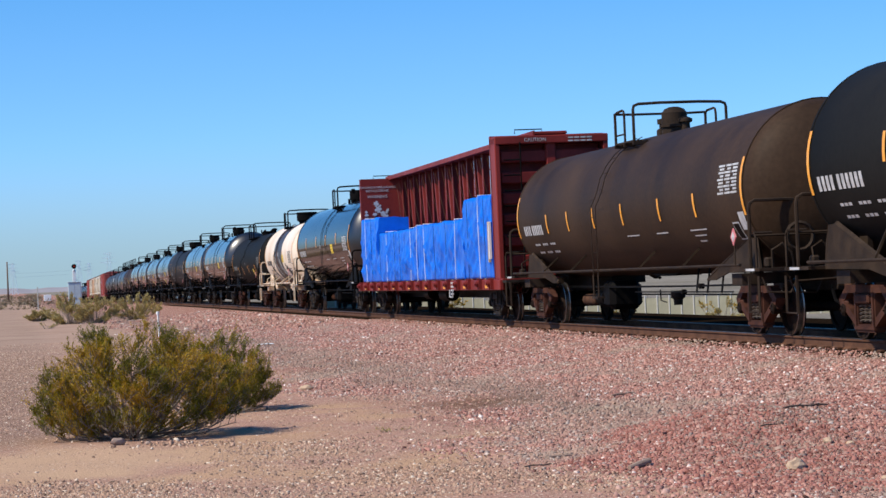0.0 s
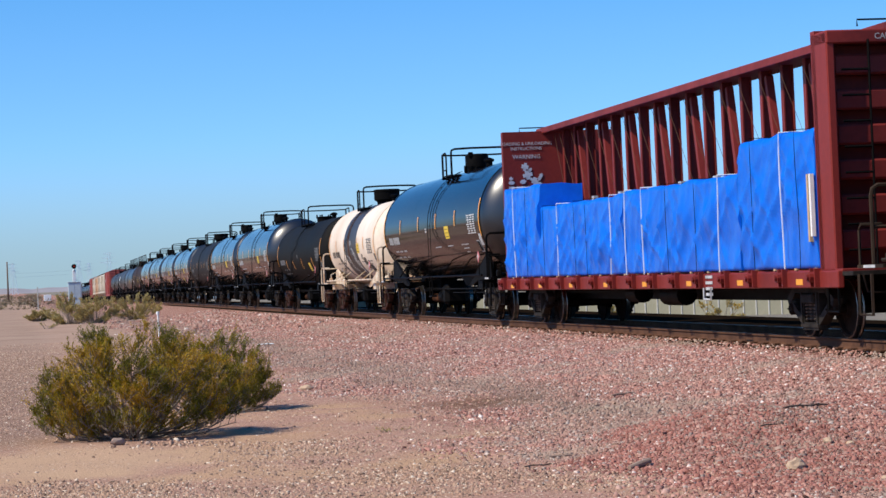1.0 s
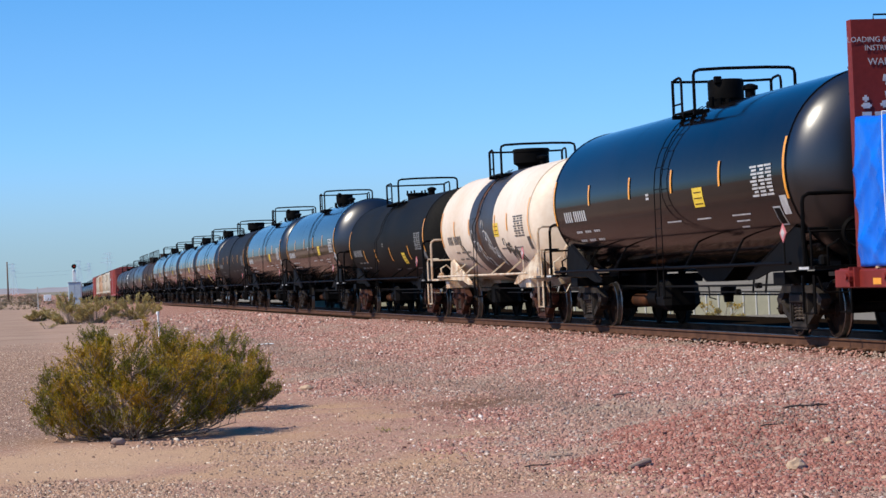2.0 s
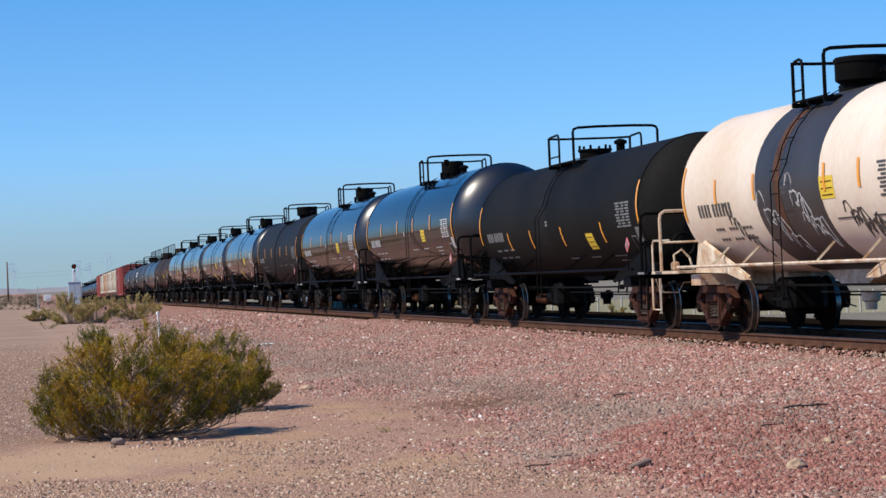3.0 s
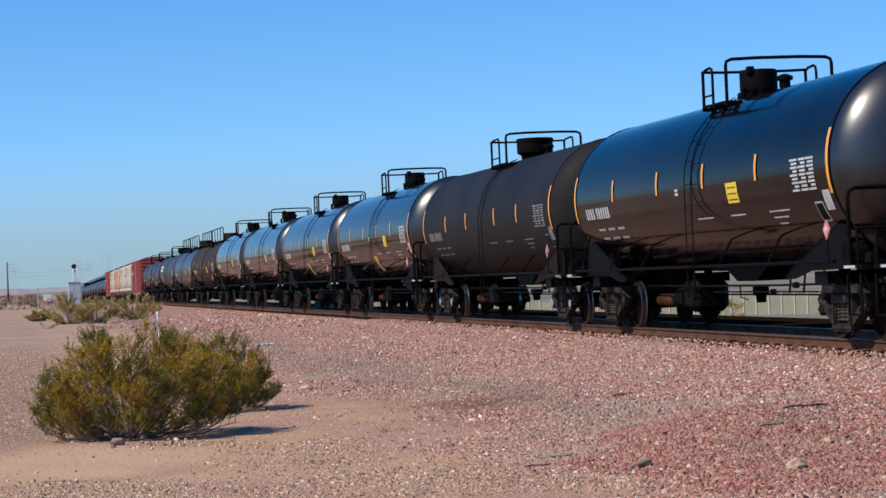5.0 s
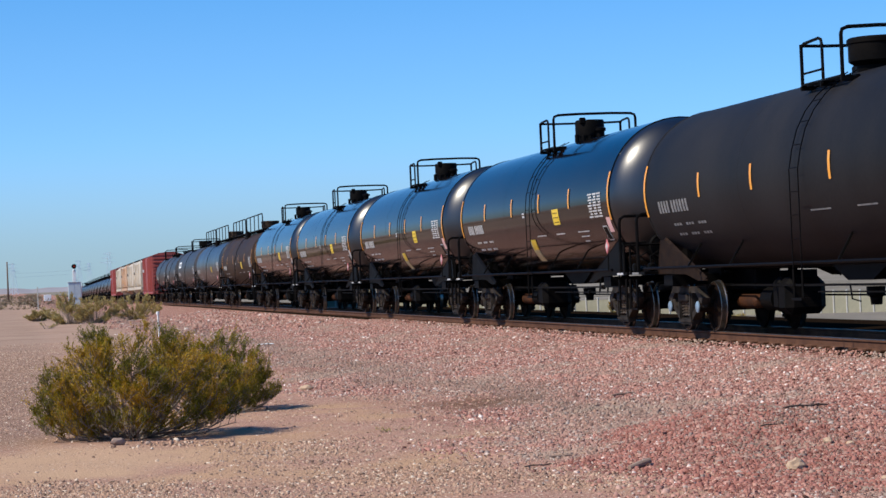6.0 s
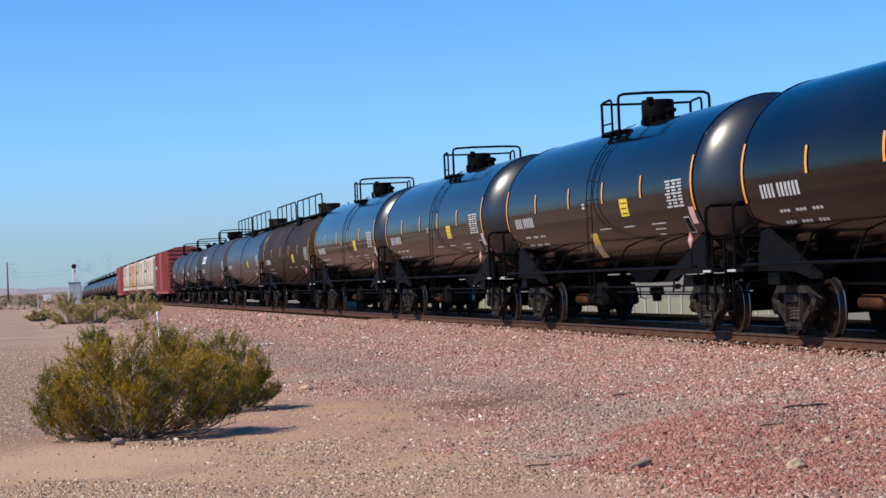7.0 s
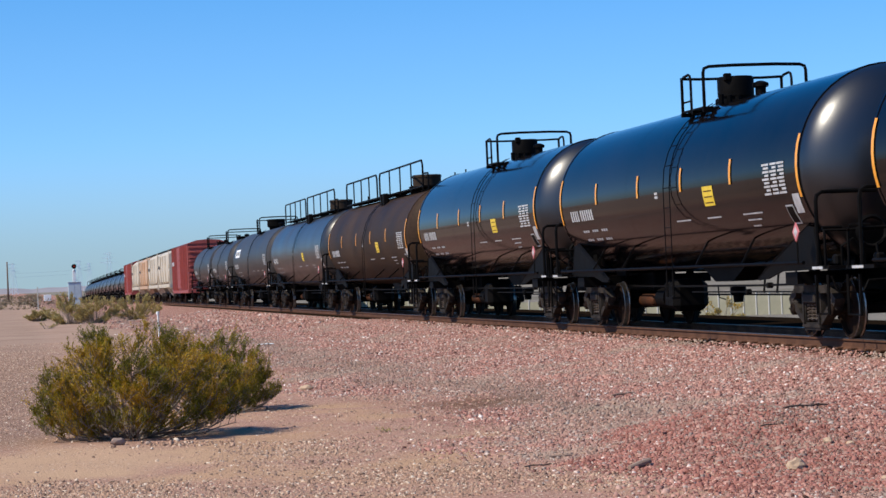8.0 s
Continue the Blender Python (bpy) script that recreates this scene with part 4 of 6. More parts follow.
    # ends: stub sills, saddles, platforms, grab rails
    for sgn in (-1, 1):
        e = sgn * (half + over)
        part("stub_sill", box(-0.24, 0.24, *sorted((sgn * (tc - 1.6), e)), 0.72, 1.12, bevel=0.02), frame_paint, car)
        bm = bmesh.new()
        for x0, x1 in ((-1.06, -0.98), (-0.5, -0.44), (0.44, 0.5), (0.98, 1.06)):
            zt = zc - math.sqrt(R * R - max(abs(x0), abs(x1)) ** 2)
            hw = 0.16 if abs(x0) > 0.9 else 0.40
            box(x0, x1, sgn * tc - hw, sgn * tc + hw, 1.0, zt + 0.03, bm)
        box(-1.40, 1.40, sgn * tc - 0.28, sgn * tc + 0.28, 0.86, 1.05, bm)
        part("saddle", bm, frame_paint, car)
        # shield plates from the tank's flank sloping down to the inner wheel
        gz = zc - 0.60 * R
        gw = 0.80 * R + 0.03
        for sx in (-1, 1):
            bm = bmesh.new()
            gx = sx * gw
            edge = [(half + 0.12, 1.08), (half + 0.02, gz - 0.25), (half - 0.12, gz), (half - 0.42, gz + 0.02), (half - 2.55, 1.10), (half - 2.95, 0.94), (half - 2.45, 0.94), (half - 1.70, 1.06)]
            vs = [[bm.verts.new((x, sgn * y, z)) for y, z in edge] for x in (gx, gx + 0.035 * sx)]
            bm.faces.new(vs[0]), bm.faces.new(vs[1])
            for a in range(len(edge)):
                b = (a + 1) % len(edge)
                bm.faces.new((vs[0][a], vs[0][b], vs[1][b], vs[1][a]))
            rod((gx, sgn * (half - 0.40), gz + 0.02), (gx, sgn * (half - 2.9), 0.96), 0.045, bm, 4)
            rod((gx, sgn * (half + 0.05), 1.10), (gx, sgn * (half - 0.10), gz), 0.04, bm, 4)
            part("gusset", bm, plate_paint or frame_paint, car)
            xx = sx * 1.56
            ya, yb = sgn * (half + over - 1.0), sgn * (half + over + 0.05)
            part("grab_iron", pipe([(xx, yb - 0.12 * sgn, 1.10), (xx, yb - 0.12 * sgn, 1.62), (xx, yb - 0.20 * sgn, 1.70), (sx * 1.25, yb - 0.22 * sgn, 1.70)], 0.022, n=5), frame_paint, car)
            part("end_step", pipe([(xx, yb - 0.55 * sgn, 1.0), (xx, yb - 0.55 * sgn, 0.42), (xx, yb - 0.05 * sgn, 0.42), (xx, yb - 0.05 * sgn, 1.0)], 0.026, n=4), frame_paint, car)
        part("end_platform", box(-1.56, 1.56, *sorted((sgn * (half + 0.1), sgn * (half + over + 0.05))), 1.08, 1.13), frame_paint, car)
        yh = sgn * (half + over - 0.50)
        part("end_handrail", pipe([(-1.52, yh, 1.1), (-1.52, yh, 2.10), (-1.50, yh, 2.19), (-1.42, yh, 2.24), (1.42, yh, 2.24), (1.50, yh, 2.19), (1.52, yh, 2.10), (1.52, yh, 1.1)], 0.030, n=6), frame_paint, car)
        part("mid_rail", rod((-1.52, yh, 1.66), (1.52, yh, 1.66), 0.020, n=4), frame_paint, car)
        # uncoupling lever, hoses and small fittings on the end
        part("cut_lever", pipe([(-1.50, e - 0.02 * sgn, 0.98), (-1.42, e + 0.04 * sgn, 0.74), (-1.05, e + 0.05 * sgn, 0.72), (-0.95, e + 0.05 * sgn, 0.90), (-0.2, e + 0.05 * sgn, 0.92)], 0.016, n=4), frame_paint, car)
        part("end_hose", pipe([(-1.2, e - 0.35 * sgn, 1.12), (-1.22, e - 0.30 * sgn, 1.42), (-1.05, e - 0.25 * sgn, 1.52), (-0.9, e - 0.25 * sgn, 1.36), (-0.85, e - 0.3 * sgn, 1.12)], 0.022, n=5), frame_paint, car)
        part("retainer_valve", box(-1.30, -1.17, *sorted((sgn * (half + over - 0.52), sgn * (half + over - 0.34))), 1.13, 1.30, bevel=0.03), M_FRAMEB if frame_paint is M_FRAMEB else frame_paint, car)
        part("sill_stripe", box(-1.566, -1.562, *sorted((sgn * (half + over - 0.65), sgn * (half + over - 0.20))), 1.085, 1.125), ink, car, "pale end-sill marker")
        coupler(car, sgn * (half + over + 0.10), sgn)
        truck(car, sgn * tc, frame_paint, truck_paint, caps)
    part("brake_wheel", lathe([(-half - over + 0.22, 0.22), (-half - over + 0.25, 0.26), (-half - over + 0.28, 0.22), (-half - over + 0.25, 0.19), (-half - over + 0.22, 0.22)], "y", (-0.75, 0, 1.62), 16), frame_paint, car, smooth=True)
    # underside fittings
    belly = zc - R
    bm = bmesh.new()
    vs = [bm.verts.new((x, y, z)) for x in (-0.30, 0.30) for y, z in ((-1.15, belly + 0.06), (1.50, belly + 0.06), (0.72, belly - skid), (-0.35, belly - skid))]
    for q in ((0, 1, 2, 3), (4, 7, 6, 5), (0, 4, 5, 1), (1, 5, 6, 2), (2, 6, 7, 3), (3, 7, 4, 0)):
        bm.faces.new([vs[k] for k in q])
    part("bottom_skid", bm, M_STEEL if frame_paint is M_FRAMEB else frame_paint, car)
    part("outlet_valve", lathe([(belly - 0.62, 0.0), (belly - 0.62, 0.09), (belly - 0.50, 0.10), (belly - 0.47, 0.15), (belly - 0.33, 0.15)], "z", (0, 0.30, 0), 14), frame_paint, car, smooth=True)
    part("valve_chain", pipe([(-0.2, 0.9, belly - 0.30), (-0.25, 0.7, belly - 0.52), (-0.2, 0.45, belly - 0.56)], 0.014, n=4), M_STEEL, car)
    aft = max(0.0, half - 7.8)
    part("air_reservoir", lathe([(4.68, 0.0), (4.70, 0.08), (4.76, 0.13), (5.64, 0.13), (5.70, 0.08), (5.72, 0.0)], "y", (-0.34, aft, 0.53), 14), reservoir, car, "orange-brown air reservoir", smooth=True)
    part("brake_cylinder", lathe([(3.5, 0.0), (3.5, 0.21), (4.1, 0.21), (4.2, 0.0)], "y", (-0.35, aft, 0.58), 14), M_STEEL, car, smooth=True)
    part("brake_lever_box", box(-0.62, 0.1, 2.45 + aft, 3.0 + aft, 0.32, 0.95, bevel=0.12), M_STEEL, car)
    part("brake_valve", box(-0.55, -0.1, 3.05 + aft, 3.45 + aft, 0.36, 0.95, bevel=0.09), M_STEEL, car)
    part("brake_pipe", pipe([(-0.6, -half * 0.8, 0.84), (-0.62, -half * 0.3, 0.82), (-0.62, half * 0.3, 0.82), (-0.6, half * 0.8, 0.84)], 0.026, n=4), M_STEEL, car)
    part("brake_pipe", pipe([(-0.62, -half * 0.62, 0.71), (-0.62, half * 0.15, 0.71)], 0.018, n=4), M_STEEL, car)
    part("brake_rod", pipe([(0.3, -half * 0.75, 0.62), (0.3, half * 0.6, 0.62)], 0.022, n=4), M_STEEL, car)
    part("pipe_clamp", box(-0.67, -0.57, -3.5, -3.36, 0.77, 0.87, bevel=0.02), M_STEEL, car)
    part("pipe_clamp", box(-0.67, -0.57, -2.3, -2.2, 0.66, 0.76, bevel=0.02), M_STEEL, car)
    for y in (-3.1, -3.8, -4.7):
        part("pipe_hanger", rod((-0.62, y, 0.69), (-0.55, y, zc - R + 0.14), 0.020, n=4), M_STEEL, car)
    # strips, stencils and labels on the side
    if dashes:
        rows = strip_rows or [(y * half / 7.75, 0.09) for y in (-4.36, -1.45, 1.44, 4.62)]
        for y, z0, z1, w in [(-half + 0.04, zc - 0.46, zc + 0.50, 0.05), (half - 0.04, zc - 0.46, zc + 0.50, 0.05)] + [(y, zc + dz - 0.21, zc + dz + 0.21, 0.05) for y, dz in rows]:
            part("reflective_strip", patch(R, zc, y - w, y + w, z0, z1, lift=0.014), dashes, car)
    nb = half - mark_in
    for k in range(10):
        y = nb - 0.18 * k - (0.10 if k > 3 else 0)
        part("stencil_bar", patch(R, zc, y - 0.115, y, zc - 0.42, zc - 0.20), ink, car, "reporting-mark stencil")
    for row, z in enumerate((zc - 0.62, zc - 0.80)):
        for k in range(3):
            for q in range(3):
                y = nb - 0.62 - 0.75 * k - 0.17 * q
                part("stencil_bar", patch(R, zc, y - 0.13, y, z - 0.045, z), ink, car)
    # white data table made of small lines
    ty = -half + table_at[0]
    for r in range(9):
        z = zc + table_at[1] - 0.058 * r
        for k in range(3):
            w = (0.34, 0.26, 0.30, 0.20)[(2 * k + r) % 4]
            part("data_line", patch(R, zc, ty + 0.37 * k, ty + 0.37 * k + w, z - 0.034, z), ink, car)
    for k, (y, ln) in enumerate(((-0.7, 0.9), (-2.6, 0.8), (-4.6, 1.0), (-4.7, 0.7), (-4.8, 0.4))):
        z = zc - 0.62 + data_dz - (0.1 * max(0, k - 2))
        part("stencil_line", patch(R, zc, y * half / 7.75 - ln, y * half / 7.75, z - 0.024, z), ink, car)
    if sign:
        for z in (zc - 0.18, zc - 0.11):
            part("stencil_line", patch(R, zc, 0.07, 0.28, z, z + 0.045), ink, car)
    if sign:
        part("yellow_label", patch(R, zc, label_at[0] - 0.30, label_at[0] + 0.30, zc + label_at[1] - 0.17, zc + label_at[1] + 0.17), M_LABELY, car, "yellow warning label")
        for k in range(3):
            part("label_line", patch(R, zc, label_at[0] - 0.24, label_at[0] + 0.22, zc + label_at[1] - 0.12 + 0.1 * k, zc + label_at[1] - 0.105 + 0.1 * k, lift=0.010), M_OCHRE, car)
    if stripe:
        part("tape_strip", patch(R, zc, 0.30, 0.84, zc - 1.20, zc - 0.70, slant=-0.58), M_PALEY, car, "pale yellow adhesive strip")
        part("tape_strip", patch(R, zc, -0.06, 0.42, zc - 0.93, zc - 0.695, lift=0.010, slant=-0.26), M_LABELY, car, "yellow adhesive strip")
    part("placard", patch(R, zc, -half + 0.20, -half + 0.52, zc - 0.70, zc - 0.40, slant=-0.05), M_PINK if stripe else ink, car, "faded placard")
    if dashes and paint is not M_WHITE:
        card = part("inspection_card", patch(R, zc, -half + 0.60, -half + 0.95, zc - 0.86, zc - 0.56), ink, car, "white-edged dark inspection card")
        part("card_face", patch(R, zc, -half + 0.63, -half + 0.92, zc - 0.835, zc - 0.585, lift=0.010), M_STEEL, card)
    hazard = part("hazard_placard", box(-0.008, 0.008, -0.105, 0.105, -0.105, 0.105), M_REDSIGN, car, "red and white diamond hazard placard")
    hazard.matrix_basis = pose(-1.60, -half + 0.06, 1.66, 45, 0, 0)
    part("placard_face", box(-0.012, -0.008, -0.06, 0.06, -0.06, 0.06), ink if ink is not M_DARKINK else M_INK, hazard)
    part("placard_bracket", rod((-1.59, -half + 0.06, 1.18), (-1.59, -half + 0.06, 1.52), 0.014, n=4), frame_paint, car)
    return car


TRAIN = []


def add_car(car, s):
    TRAIN.append((car, s))
    return car


BLK = "glossy black tank car with amber side strips on the rails"
add_car(tank_car("tank_car", "dull black tank car with white stencils and rusty underframe", 26.0, R=1.535, zc=2.66, paint=M_DULL, frame_paint=M_FRAMEB, truck_paint=M_TRUCKR, dome="bolts", reservoir=M_RUST, mark_in=0.35, data_dz=-0.1), 26.0)
add_car(tank_car("tank_car", "weathered brown-black tank car with amber strips and dark railing", 45.97, half=8.70, R=1.44, zc=2.48, dome="round", paint=M_BROWN, frame_paint=M_FRAMEB, truck_paint=M_TRUCKR, sign=False, skid=0.02, reservoir=M_RUST, deck_rail=(1.03, 0.30, -0.40), manway_y=0.0, ladder_y=0.65, truck_in=0.6, over=1.05, mark_in=0.60, table_at=(0.28, 0.42), strip_rows=[(y, -0.2) for y in (-5.87, -3.56, -0.86, 1.47, 3.72, 5.69)]), 45.97)
gloss = add_car(tank_car("tank_car", BLK, 90.57, half=7.80, paint=M_GLOSS), 90.57)
add_car(tank_car("tank_car", "dirty cream tank car with a black spill band and chalk scrawls", 107.18, half=5.65, R=1.44, zc=2.46, paint=M_WHITE, frame_paint=M_CREAM, top_paint=M_STEEL, dome="wide", band=(-1.53, 1.53), deck_rail=(0.77, 0.31, -0.68), manway_y=0.15, ladder_y=0.0, over=1.80, truck_in=0.45, truck_paint=M_TRUCKR, label_at=(-1.82, -0.16), ink=M_DARKINK, strip_rows=[(y, 0.0) for y in (-3.2, -1.75, 1.62, 3.7)]), 107.18)
add_car(tank_car("tank_car", "dull black tank car with bolted manway and amber strips", 123.89, R=1.385, zc=2.415, paint=M_DULL, dome="bolts", truck_paint=M_TRUCKR, deck_rail=(1.28, 0.28, -1.09), manway_y=0.80, ladder_y=0.05, skid=0.08, label_at=(-3.5, -0.60), data_dz=-0.30, ink=M_DIMINK, strip_rows=[(y, -0.44) for y in (-4.7, -1.13, 2.0, 4.45)]), 123.89)
for s in (142.52, 161.0):
    add_car(copy_thing(gloss, on_track(s)), s)
add_car(tank_car("tank_car", "dusty grey-black tank car with amber side strips", 179.48, half=8.14, R=1.52, zc=2.62, paint=M_GREY, dome="wide", sign=False, ink=M_DIMINK, plate_paint=M_WHEEL, caps=M_CAPBLUE, ladder_y=-0.68, deck_rail=(0.55, -0.4, -1.25), manway_y=-0.25, strip_rows=[(y, 0.0) for y in (-4.62, -2.0, 1.7, 4.62)]), 179.48)
striped = add_car(tank_car("tank_car", "glossy black tank car with a pale adhesive strip on its side", 198.02, half=7.80, paint=M_GLOSS, stripe=True, deck_rail=(0.48, -0.33, -0.88), manway_y=-0.40, ladder_y=-0.62), 198.02)
add_car(copy_thing(striped, on_track(216.46)), 216.46)
for s in (235.17, 253.35):
    add_car(copy_thing(gloss, on_track(s)), s)
add_car(tank_car("tank_car", "weathered brown tank car with a long railed walkway", 272.8, half=8.95, R=1.5, zc=2.5, paint=M_BROWN, dome="wide", rail="long"), 272.8)
add_car(tank_car("tank_car", "satin blue-black tank car with a long railed walkway", 293.45, half=9.2, R=1.5, zc=2.5, paint=M_SEMI, dome="wide", rail="long", dashes=None), 293.45)
far_dull = add_car(tank_car("tank_car", "dusty grey tank car with plain sides", 313.9, half=8.95, R=1.5, zc=2.5, paint=M_DUSTY, dome="wide", dashes=None, sign=False, reservoir=M_STEEL), 313.9)
panel_sign = part("side_panel", patch(1.5, 2.5, 5.1, 7.5, 2.66, 3.08, lift=0.010), M_PALE, far_dull, "white lettered panel on the tank side")
for k in range(3):
    part("panel_bar", patch(1.5, 2.5, 5.4 + 0.66 * k, 5.85 + 0.66 * k, 2.78, 2.97, lift=0.016), M_DIMINK, panel_sign)
short = add_car(tank_car("tank_car", "short dusty grey tank car", 332.9, half=5.8, R=1.45, zc=2.45, paint=M_DUSTY, dome="bolts", dashes=None, sign=False), 332.9)
add_car(tank_car("tank_car", "dusty grey tank car with faint stencils", 347.6, half=7.1, R=1.45, zc=2.45, paint=M_DUSTY, dome="bolts", dashes=None, sign=False), 347.6)


# ---------------------------------------------------------------- centre-beam lumber car
def lumber_car(s):
    car = thing("lumber_flatcar", "red oxide centre-beam flatcar carrying lumber bundles", "flatcar", "freight train cars", on_track(s))
    H = 12.1
    # deck and side sills
    part("deck", box(-1.45, 1.45, -H, H, 0.98, 1.08, bevel=0.01), M_OXIDE, car)
    part("centre_sill", box(-0.35, 0.35, -H, H, 0.55, 0.98), M_STEEL, car)
    for sx in (-1, 1):
        part("side_sill", box(*sorted((sx * 1.42, sx * 1.52)), -H, H, 0.80, 1.06, bevel=0.015), M_OXIDE, car)
        for k in range(16):
            y = -H + 0.9 + k * (2 * H - 1.8) / 15
            part("winch", lathe([(sx * 1.50, 0.0), (sx * 1.50, 0.085), (sx * 1.66, 0.085), (sx * 1.66, 0.05), (sx * 1.70, 0.05), (sx * 1.70, 0.0)], "x", (0, y, 0.97), 10), M_OXIDE, car, "rusty cable winch", smooth=True)
            part("winch_bracket", box(*sorted((sx * 1.50, sx * 1.60)), y - 0.12, y - 0.08, 0.82, 1.10), M_OXIDE, car)
            part("winch_bracket", box(*sorted((sx * 1.50, sx * 1.60)), y + 0.08, y + 0.12, 0.82, 1.10), M_OXIDE, car)
        for k in range(8):
            y = -H + 1.7 + k * (2 * H - 3.4) / 7
            part("reflective_strip", box(*sorted((sx * 1.52, sx * 1.526)), y - 0.15, y + 0.15, 0.85, 0.94), M_YELLOW, car)
        part("side_step", pipe([(sx * 1.55, -5.85, 0.82), (sx * 1.55, -5.85, 0.62), (sx * 1.55, -5.45, 0.62), (sx * 1.55, -5.45, 0.82)], 0.02, n=4), M_INK, car)
    for r in range(4):
        part("data_line", box(-1.532, -1.526, -5.9, -5.5, 0.98 - 0.10 * r, 1.03 - 0.10 * r), M_INK, car)
    # centre truss: top chord, posts, diagonals
    part("top_chord", box(-0.42, 0.42, -H + 0.3, H - 0.3, 4.62, 4.70, bevel=0.02), M_OXIDE, car)
    part("chord_lip", box(-0.46, -0.40, -H + 0.3, H - 0.3, 4.58, 4.72, bevel=0.01), M_OXIDE, car)
    n = 19
    gap = (2 * H - 3.2) / (n - 1)
    for k in range(n):
        y = -H + 1.6 + k * gap
        bm = bmesh.new()
        # post: a slim web between two flanges, a little wider at the deck
        for x0, x1, t0, t1 in ((-0.10, -0.075, -0.07, 0.07), (0.075, 0.10, -0.07, 0.07), (-0.075, 0.075, -0.012, 0.012)):
            box(x0, x1, y + t0, y + t1, 1.08, 4.62, bm)
        part("truss_post", bm, M_OXIDE, car)
        part("post_foot", box(-0.22, 0.22, y - 0.12, y + 0.12, 1.08, 1.5, bevel=0.03), M_OXIDE, car)
        if k < n - 1:
            y2 = y + gap
            if k % 2 == 0:
                part("truss_diagonal", box(-0.07, 0.07, -0.06, 0.06, 0, math.hypot(3.4, gap - 0.3), bevel=0.01), M_OXIDE, car).matrix_basis = pose(0, y + 0.12, 1.12, -math.degrees(math.atan2(gap - 0.3, 3.4)), 0, 0)
            part("tie_cable", rod((-0.3, y, 2.6), (-0.3, y2 + 0.6 * gap * (k < n - 2), 4.5), 0.0045, n=3), M_RUST, car)
            if k % 2:
                part("cable_hook", box(-0.30, -0.20, y - 0.08, y + 0.12, 2.78, 2.88), M_INK, car)
    # end bulkheads
    for sgn in (-1, 1):
        y0, y1 = sorted((sgn * (H + 0.02), sgn * (H - 0.08)))
        part("bulkhead_plate", box(-1.45, 1.45, *sorted((sgn * (H - 0.93), sgn * (H - 0.75))), 1.08, 4.64), M_OXIDE, car, "red oxide end bulkhead")
        for sx in (-1, 1):
            pw = 1.45 if sgn < 0 else 1.24
            part("bulkhead_post", box(*sorted((sx * (pw - 0.13), sx * pw)), *sorted((sgn * (H - 0.26), sgn * (H - 0.92))), 0.80, 4.585, bevel=0.02), M_OXIDE, car)
        bw = 1.45 if sgn < 0 else 1.25
        part("bulkhead_beam", box(-bw, bw, *sorted((sgn * (H - 0.24), sgn * (H - (0.94 if sgn < 0 else 0.75)))), 4.40, 4.60, bevel=0.02), M_OXIDE, car)
        for k in range(6):
            z = 1.35 + 0.52 * k
            part("bulkhead_rib", box(-1.28, 1.28, *sorted((sgn * (H - 0.75), sgn * (H - 0.42))), z, z + 0.30, bevel=0.03), M_OXIDE, car)
        part("bulkhead_stiffener", box(-0.12, 0.12, *sorted((sgn * (H - 0.75), sgn * (H - 0.34))), 1.08, 4.45, bevel=0.02), M_OXIDE, car)
        for k in range(8):
            part("ladder_rung", rod((-1.25, sgn * (H - 0.20), 1.35 + 0.38 * k), (-0.82, sgn * (H - 0.20), 1.35 + 0.38 * k), 0.018, n=4), M_STEEL, car)
        part("ladder_rail", rod((-0.82, sgn * (H - 0.20), 1.1), (-0.82, sgn * (H - 0.20), 4.45), 0.02, n=4), M_STEEL, car)
        part("top_grab", pipe([(-0.9, sgn * (H - 0.4), 4.66), (-0.9, sgn * (H - 0.4), 4.76), (-0.2, sgn * (H - 0.4), 4.76), (-0.2, sgn * (H - 0.4), 4.66)], 0.015, n=4), M_STEEL, car)
        part("end_platform", box(-1.45, 1.45, *sorted((sgn * H, sgn * (H + 0.45))), 0.98, 1.04), M_TRUCK, car)
        part("end_step", pipe([(-1.48, sgn * (H - 0.1), 0.82), (-1.48, sgn * (H - 0.1), 0.45), (-1.48, sgn * (H - 0.55), 0.45), (-1.48, sgn * (H - 0.55), 0.82)], 0.022, n=4), M_STEEL, car)
        coupler(car, sgn * (H + 0.55), sgn)
        truck(car, sgn * 9.6, M_STEEL, M_TRUCK)
    part("brake_wheel", lathe([(-H - 0.16, 0.24), (-H - 0.13, 0.28), (-H - 0.10, 0.24), (-H - 0.13, 0.21), (-H - 0.16, 0.24)], "y", (-0.5, 0, 1.75), 16), M_STEEL, car, smooth=True)
    part("brake_cylinder", lathe([(1.2, 0.0), (1.2, 0.2), (2.0, 0.2), (2.05, 0.0)], "y", (-0.8, 0, 0.7), 12), M_STEEL, car, smooth=True)
    part("air_reservoir", lathe([(-1.9, 0.0), (-1.85, 0.2), (-0.6, 0.2), (-0.55, 0.0)], "y", (-0.8, 0, 0.66), 12), M_STEEL, car, smooth=True)
    part("brake_pipe", pipe([(-0.7, -9, 0.72), (-0.7, 9, 0.72)], 0.025, n=4), M_STEEL, car)
    # instruction board: the plate of the far bulkhead facing along the car, and lettering on both ends
    yb = H - 0.944
    for body, size, x, z in (("LOADING & UNLOADING", 0.112, -0.12, 4.31), ("INSTRUCTIONS", 0.112, -0.12, 4.19), ("WARNING", 0.145, -0.12, 3.98)):
        o = new("lettering", text_mesh(body, size, M_INK))
        o.parent, o.matrix_basis = car, pose(x - 0.75, yb, z, 90, 0, 0)
        tagged(o, "white stencilled words " + body)
